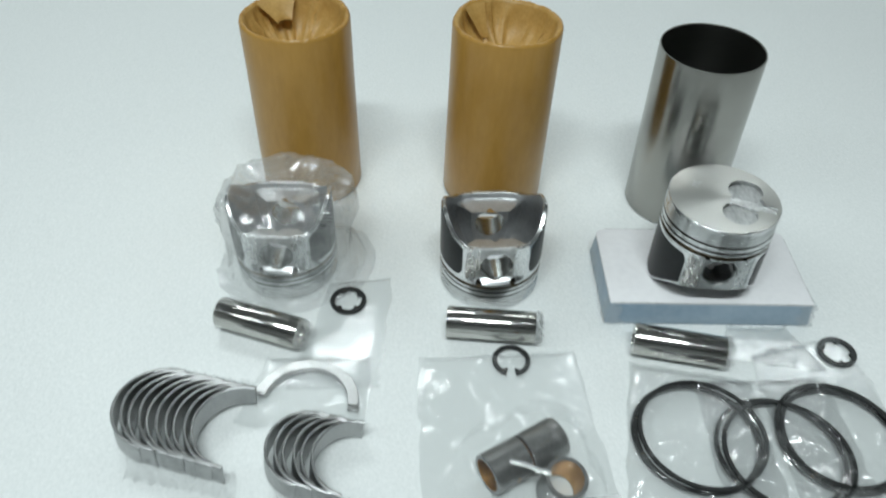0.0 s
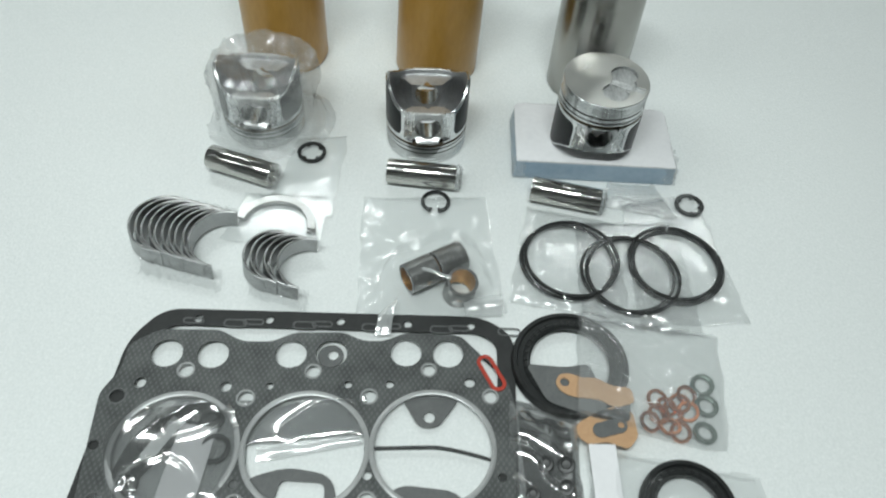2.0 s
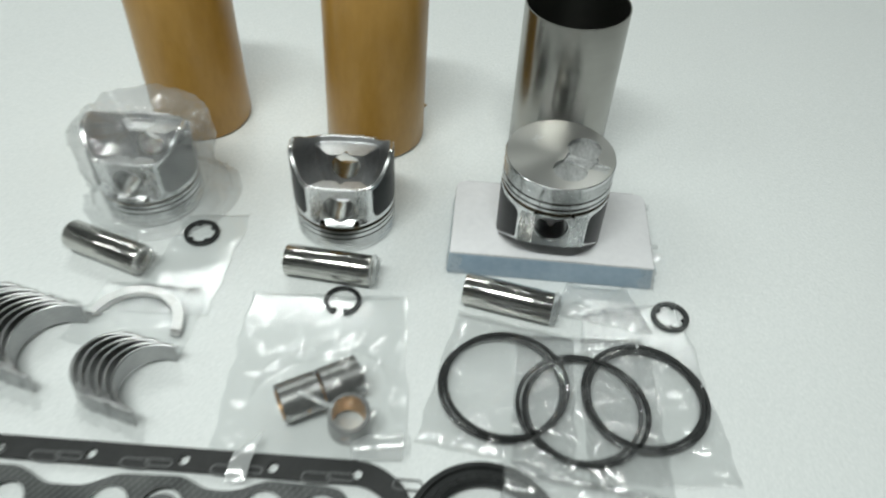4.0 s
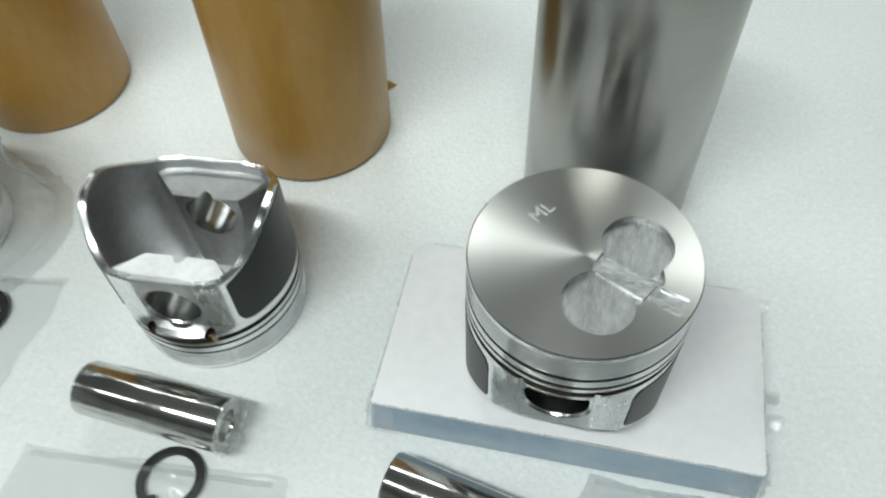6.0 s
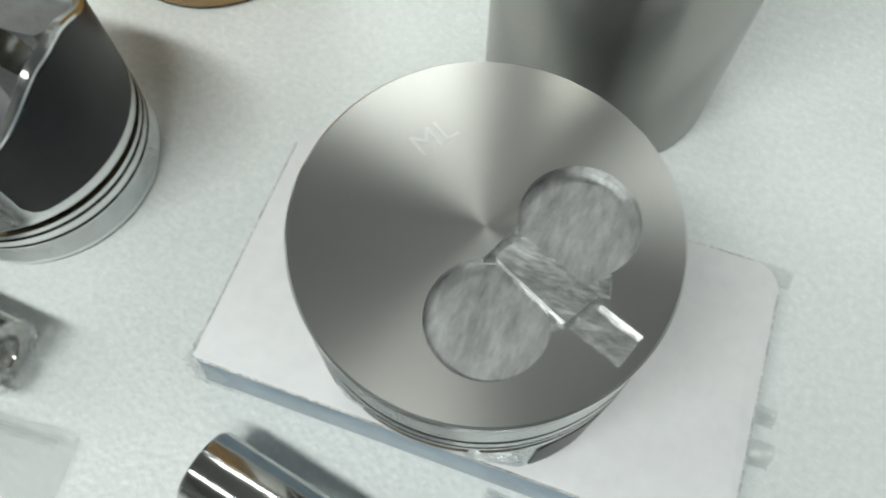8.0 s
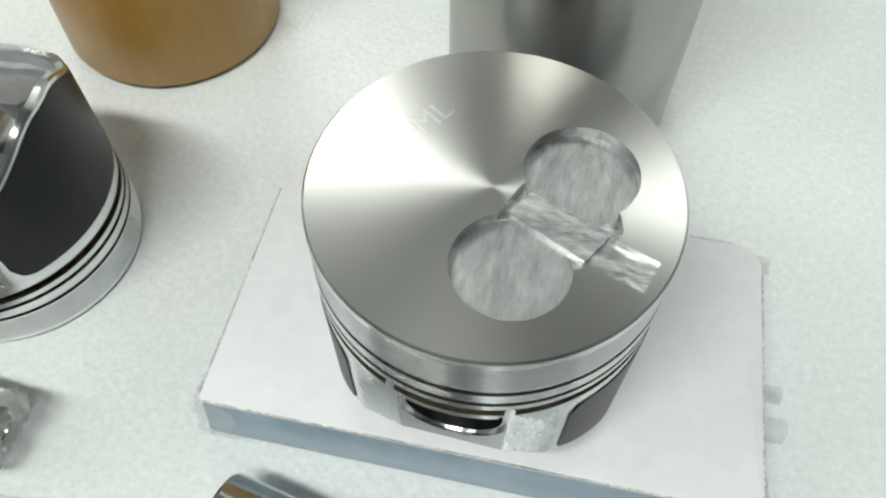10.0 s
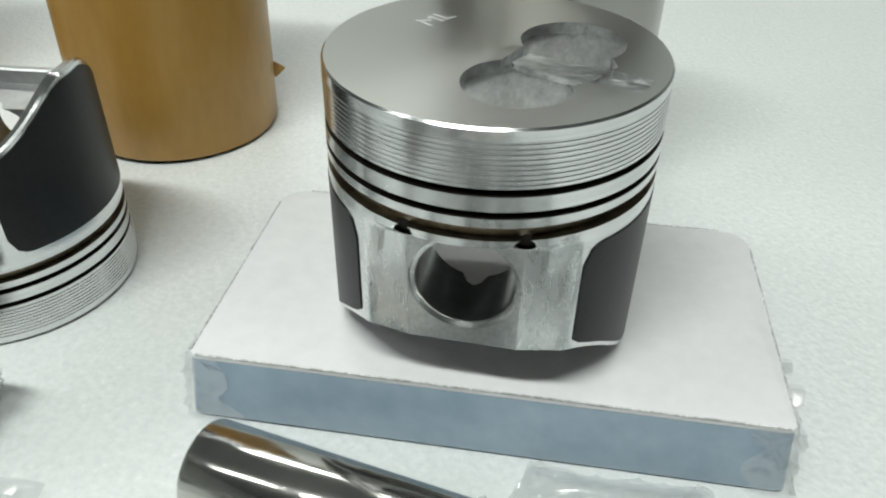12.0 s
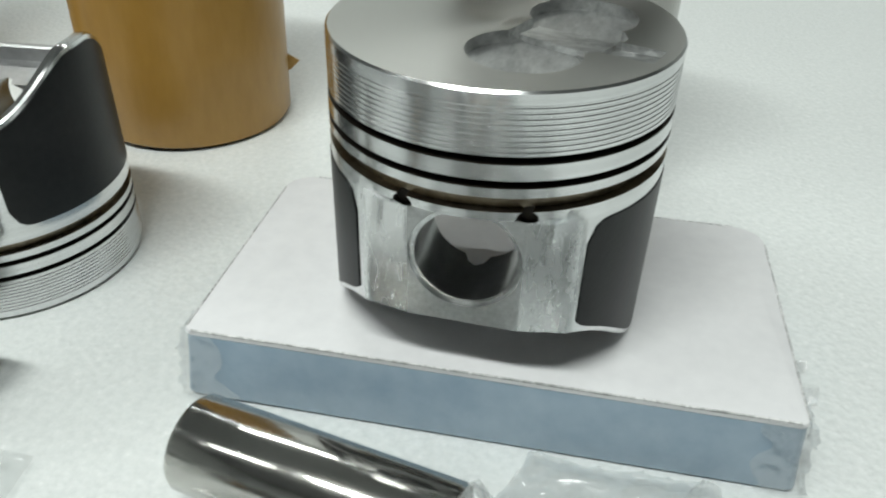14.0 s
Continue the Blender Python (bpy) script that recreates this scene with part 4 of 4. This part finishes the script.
slip = thing("paper_slip", pose(-0.1715, -0.2850, 0.0040, 0, 0, -4), "plain white paper strip under the head gasket", "paper slip")
part("slip", block(-0.0145, -0.036, 0, 0.0145, 0.036, 0.0005), CARD, slip)
cord = thing("rubber_cord", pose(0, 0, 0.0030), "black rubber sealing cord lying across the foam", "rubber cord")
part("cord", sweep([(-0.040 + 0.1 * t, -0.2590 + 0.009 * t - 0.034 * max(0, t - 0.52) ** 1.4, 0.001) for t in [k / 24 for k in range(25)]], 0.0014), RUBBER, cord)

# ---- copper washers and small parts in the bag ----
WASHER = mesh_of(lathe([(0.0090, 0), (0.0090, 0.0011), (0.0086, 0.0016), (0.0064, 0.0016), (0.0061, 0.0011), (0.0061, 0)], 40, True))
rng = random.Random(5)
for k, (x, y) in enumerate([(0.1942, -0.1997), (0.2184, -0.1954), (0.1852, -0.2215), (0.2001, -0.2256), (0.2096, -0.2277), (0.2177, -0.2099), (0.2112, -0.2038), (0.1924, -0.2152), (0.2050, -0.2121), (0.2007, -0.2069)]):
    w = thing("copper_washer", pose(x, y, 0.0032 + 0.0014 * (k % 4), rng.uniform(-14, 14), rng.uniform(-14, 14)), "small bright copper sealing washer in a clear bag", "washer", "copper washers")
    part("ring", WASHER, COPPER, w)
BONDED = mesh_of(lathe([(0.0098, 0), (0.0098, 0.0026), (0.0094, 0.0030), (0.0076, 0.0030), (0.0060, 0.0022), (0.0060, 0.0006), (0.0070, 0)], 40, True))
for k, (x, y) in enumerate([(0.2336, -0.1844), (0.2339, -0.2037), (0.2287, -0.2277)]):
    w = thing("bonded_washer", pose(x, y, 0.0030, 8 - 7 * k, 6 * k - 5), "greenish steel bonded sealing washer in a clear bag", "washer", "bonded washers")
    part("ring", BONDED, SHIM, w)
flat_gasket("tan_gasket", 0.0125, rounded([(0.1085, -0.1960), (0.1130, -0.1875), (0.1215, -0.1865), (0.1300, -0.1900), (0.1420, -0.1890), (0.1560, -0.1960), (0.1700, -0.1960), (0.1730, -0.2090), (0.1560, -0.2150), (0.1440, -0.2084), (0.1228, -0.2076), (0.1140, -0.2040)], 0.005), [circle(0.1165, -0.1950, 0.0040, 24)], KRAFT_GASKET, "tan paper gasket lying on the oil seal")
flat_gasket("tan_strip_gasket", 0.0112, rounded([(0.1240, -0.2310), (0.1420, -0.2190), (0.1560, -0.2130), (0.1700, -0.2170), (0.1725, -0.2380), (0.1640, -0.2490), (0.1480, -0.2440), (0.1330, -0.2470), (0.1255, -0.2420)], 0.004), [], KRAFT_GASKET, "tan paper gasket strip under film")
flat_gasket("grey_strip_gasket", 0.0124, slot(0.1430, -0.2350, 0.1580, -0.2300, 0.0062), [circle(0.1595, -0.2295, 0.0028, 20)], GREY_GASKET, "small dark grey oval gasket on tan paper")
flat_gasket("black_sheet_gasket", 0.0014, rounded([(0.0790, -0.2160), (0.1200, -0.2270), (0.1235, -0.2900), (0.1200, -0.3420), (0.0800, -0.3400), (0.0850, -0.2800)], 0.006), [circle(0.1000, -0.2420, 0.0060, 24), circle(0.1010, -0.3180, 0.0060, 24)], BLACK_GASKET, "black sheet gasket in a shiny clear bag")
flat_gasket("grey_sheet_gasket", 0.0112, rounded([(0.0853, -0.1796), (0.1189, -0.1805), (0.1378, -0.1753), (0.1444, -0.1939), (0.1693, -0.2027), (0.1676, -0.2267), (0.1401, -0.2246), (0.1019, -0.2123)], 0.006), [circle(0.1525, -0.2121, 0.004, 20)], GREY_GASKET, "dark grey sheet gasket lying over the oil seal")

CAP = mesh_of(lathe([(0.0, 0.0), (0.0058, 0), (0.0062, 0.0006), (0.0062, 0.006), (0.0056, 0.0075), (0.0036, 0.0078), (0.0030, 0.0068), (0.0, 0.0066)], 32))
for x, y, s in ((0.1004, -0.2623, 1.0), (0.1163, -0.2622, 1.1), (0.1174, -0.2987, 1.0), (0.0901, -0.2863, 0.9), (0.1112, -0.3269, 1.0), (0.0942, -0.3121, 0.9), (0.1155, -0.2800, 1.0)):
    c = thing("valve_stem_seal", pose(x, y, 0.0022, 12, -10) @ Matrix.Scale(s, 4), "small black rubber valve stem seal in a clear bag", "stem seal", "stem seals")
    part("cap", CAP, RUBBER, c)
strip = thing("paper_label", pose(0.1453, -0.2915, 0.0120, 0, 0, 3), "blank white paper slip in a clear bag", "paper slip")
part("slip", block(-0.0105, -0.045, 0, 0.0105, 0.045, 0.0005), CARD, strip)

# ---- clear bags ----
def clear_bag(corners, height, folds, seed, label, material=FILM, **kw):
    b = thing("plastic_bag", pose(0, 0, 0), label, "plastic bag", "clear bags")
    part("film", bag(corners, height, folds, seed, **kw), material, b)
    # the pressed seam along the closed end
    p, q = Vector(corners[3]), Vector(corners[2])
    inward = ((Vector(corners[0]) + Vector(corners[1])) / 2 - (p + q) / 2).normalized() * 0.0035
    z = kw.get("bottom", 0.0012) + 0.0012
    bm = bmesh.new()
    rows = []
    for k in range(31):
        c = p + (q - p) * (0.04 + 0.92 * k / 30)
        rows.append([bm.verts.new((*(c + inward * s), z + 0.0006 * math.sin(k * 1.3 + seed) + 0.0004 * s)) for s in (0.6, 1.0, 1.4)])
    for A, B in zip(rows, rows[1:]):
        for i in (0, 1):
            bm.faces.new((A[i], A[i + 1], B[i + 1], B[i]))
    part("seam", bm, HAZY, b, "pressed seam of the bag")
    return b


bush_bag = clear_bag([(-0.0608, -0.1452), (0.0699, -0.1224), (0.0496, 0.0125), (-0.0693, 0.0022)], 0.003, 0.0025, 1.5, "crinkled clear bag holding three bushings", domes=((-0.0077, -0.0965, 0.035, 0.031), (0.0171, -0.0803, 0.033, 0.031), (0.0284, -0.1094, 0.03, 0.033)))
clear_bag([(0.0720, -0.1123), (0.1803, -0.1219), (0.1797, -0.0100), (0.0894, 0.0032)], 0.0095, 0.005, 2.5, "clear bag holding piston rings", CLOUDY)
clear_bag([(0.1367, -0.1323), (0.2455, -0.1359), (0.2350, -0.0057), (0.1367, -0.0123)], 0.0115, 0.006, 3.5, "clear bag holding piston rings", CLOUDY)
clear_bag([(0.1888, -0.1301), (0.2899, -0.1175), (0.2582, 0.0368), (0.1833, 0.0134)], 0.0105, 0.007, 4.5, "crinkled clear bag holding piston rings and circlips", CLOUDY)
clear_bag([(0.1245, -0.2235), (0.2455, -0.2420), (0.2560, -0.1330), (0.1320, -0.1215)], 0.0130, 0.004, 5.5, "hazy clear bag holding copper and steel washers", HAZE, bottom=0.0022, domes=((0.150, -0.212, 0.055, 0.0165), (0.200, -0.212, 0.05, 0.0125), (0.14, -0.17, 0.05, 0.0145)))
clear_bag([(0.0700, -0.3516), (0.1297, -0.3516), (0.1270, -0.2230), (0.0705, -0.2050)], 0.0120, 0.013, 6.5, "shiny crumpled clear bag of small rubber seals", CRISP_GLARE, freq=15)
clear_bag([(0.1320, -0.3571), (0.2738, -0.3409), (0.2677, -0.2620), (0.1339, -0.2444)], 0.0125, 0.003, 7.5, "clear bag holding the smaller oil seal")
clear_bag([(-0.1644, -0.0317), (-0.0982, -0.0273), (-0.0944, 0.0868), (-0.1465, 0.0790)], 0.0008, 0.0006, 8.5, "flat clear bag under circlips", bottom=0.0004)
clear_bag([(-0.1968, -0.0635), (-0.1030, -0.0670), (-0.1039, -0.0000), (-0.1829, -0.0024)], 0.0060, 0.006, 9.5, "clear bag holding thrust washers")
bore_bag = clear_bag([(-0.2480, -0.3211), (-0.1258, -0.3147), (-0.1327, -0.2243), (-0.2368, -0.2245)], 0.0045, 0.010, 10.5, "shiny crumpled clear bag under the head gasket", CRISP_GLARE, freq=9)
folded_bag = clear_bag([(-0.1311, -0.2626), (-0.0386, -0.2499), (-0.0439, -0.2138), (-0.1274, -0.2191)], 0.0040, 0.007, 11.5, "folded clear bag under the head gasket", CRISP_GLARE, freq=8)
clear_bag([(0.1619, 0.0094), (0.2410, 0.0003), (0.2213, 0.0441), (0.1744, 0.0438)], 0.0070, 0.007, 12.5, "crinkled end of a clear bag beside the carton", HAZY, freq=45)


def ruffle(x0, y0, x1, y1, h, seed):
    """A creased strip of shrink film along the ends of a row of shells."""
    bm = bmesh.new()
    n, rows = 60, []
    u = Vector((x1 - x0, y1 - y0))
    side = Vector((u.y, -u.x)).normalized()
    for j in range(9):
        t = j / 8
        row = []
        for i in range(n + 1):
            f = i / n
            w = ridged(f * 0.12 + t * 0.02, t * 0.03, 70, seed) - 0.3
            p = Vector((x0, y0)) + u * f + side * (0.004 * w + 0.006 * (1 - t) ** 2 - 0.004 * t)
            row.append(bm.verts.new((p.x, p.y, 0.0012 + h * t + 0.002 * w * t)))
        rows.append(row)
    for A, B in zip(rows, rows[1:]):
        for i in range(n):
            bm.faces.new((A[i], A[i + 1], B[i + 1], B[i]))
    return tagged(part("shrink_film", bm, SHELL_WRAP), "creased clear shrink film round bearing shells", "shrink film", "shrink films")


ruffle(-0.2572, -0.1001, -0.1808, -0.1151, 0.019, 1.0)
ruffle(-0.1836, -0.0363, -0.2482, -0.0247, 0.019, 2.0)
ruffle(-0.1564, -0.1170, -0.1028, -0.1301, 0.018, 3.0)
ruffle(-0.1026, -0.0639, -0.1469, -0.0571, 0.018, 4.0)


# ---- creased flaps of film ----
def flap(a, b, c, d, z0, z1, seed, arch=0.003):
    """A curled piece of film between four corners, its far edge at z1."""
    bm = bmesh.new()
    a, b, c, d = (Vector(p) for p in (a, b, c, d))
    rows = []
    for j in range(17):
        t = j / 16
        row = []
        for i in range(17):
            u = i / 16
            p = (a * (1 - u) + b * u) * (1 - t) + (d * (1 - u) + c * u) * t
            wave = noise.noise((p.x * 90, p.y * 90, seed)) + 0.6 * ridged(p.x, p.y, 60, seed)
            row.append(bm.verts.new((p.x + 0.0012 * wave, p.y, z0 + (z1 - z0) * t + arch * math.sin(t * 3) + 0.0011 * wave)))
        rows.append(row)
    for A, B in zip(rows, rows[1:]):
        for i in range(16):
            bm.faces.new((A[i], A[i + 1], B[i + 1], B[i]))
    return bm


# milky flaps laid where the bag's folds glare white
part("glare_corner", flap((-0.0420, -0.1594), (-0.0290, -0.1577), (-0.0262, -0.1215), (-0.0410, -0.1391), 0.0085, 0.0095, 1.0), FOLD_GLARE, bush_bag, "folded film corner over a gasket edge, glare painted milky white")
part("glare_edge", flap((0.0340, -0.1330), (0.0672, -0.1290), (0.0645, -0.1120), (0.0290, -0.1185), 0.0060, 0.0110, 2.0), FOLD_GLARE, bush_bag, "folded film edge, glare painted milky white")
# narrow white strip in place of a glare streak
part("crease", flap((-0.0062, -0.1046), (0.0188, -0.1133), (0.0202, -0.1098), (-0.0052, -0.1014), 0.0315, 0.0322, 3.0, 0.0006), FOLD_GLARE, bush_bag, "painted white glare line on a film fold over the bushings")

# white glare bands on the film seen through the bores
part("glare_edge", flap((-0.2080, -0.2800), (-0.1985, -0.2840), (-0.1790, -0.2480), (-0.1900, -0.2440), 0.0062, 0.0070, 4.0, 0.002), FOLD_GLARE, bore_bag, "film fold with its glare painted milky white")
part("glare_edge", flap((-0.1200, -0.2760), (-0.0410, -0.2560), (-0.0465, -0.2490), (-0.1215, -0.2640), 0.0052, 0.0060, 5.0, 0.0015), FOLD_GLARE, folded_bag, "film fold with its glare painted milky white")

# film torn off at the carton's edge
for fx, fy, fw in ((0.0925, 0.0025, 0.006), (0.0930, -0.0095, 0.008), (0.0900, 0.0510, 0.007)):
    part("film_tab", flap((fx - 0.012, fy - fw / 2), (fx, fy - fw / 2), (fx + 0.001, fy + fw / 2), (fx - 0.012, fy + fw / 2), 0.0016, 0.0022, fx * 50 + fy * 90, 0.002), CORNER, box, "torn clear film tab")
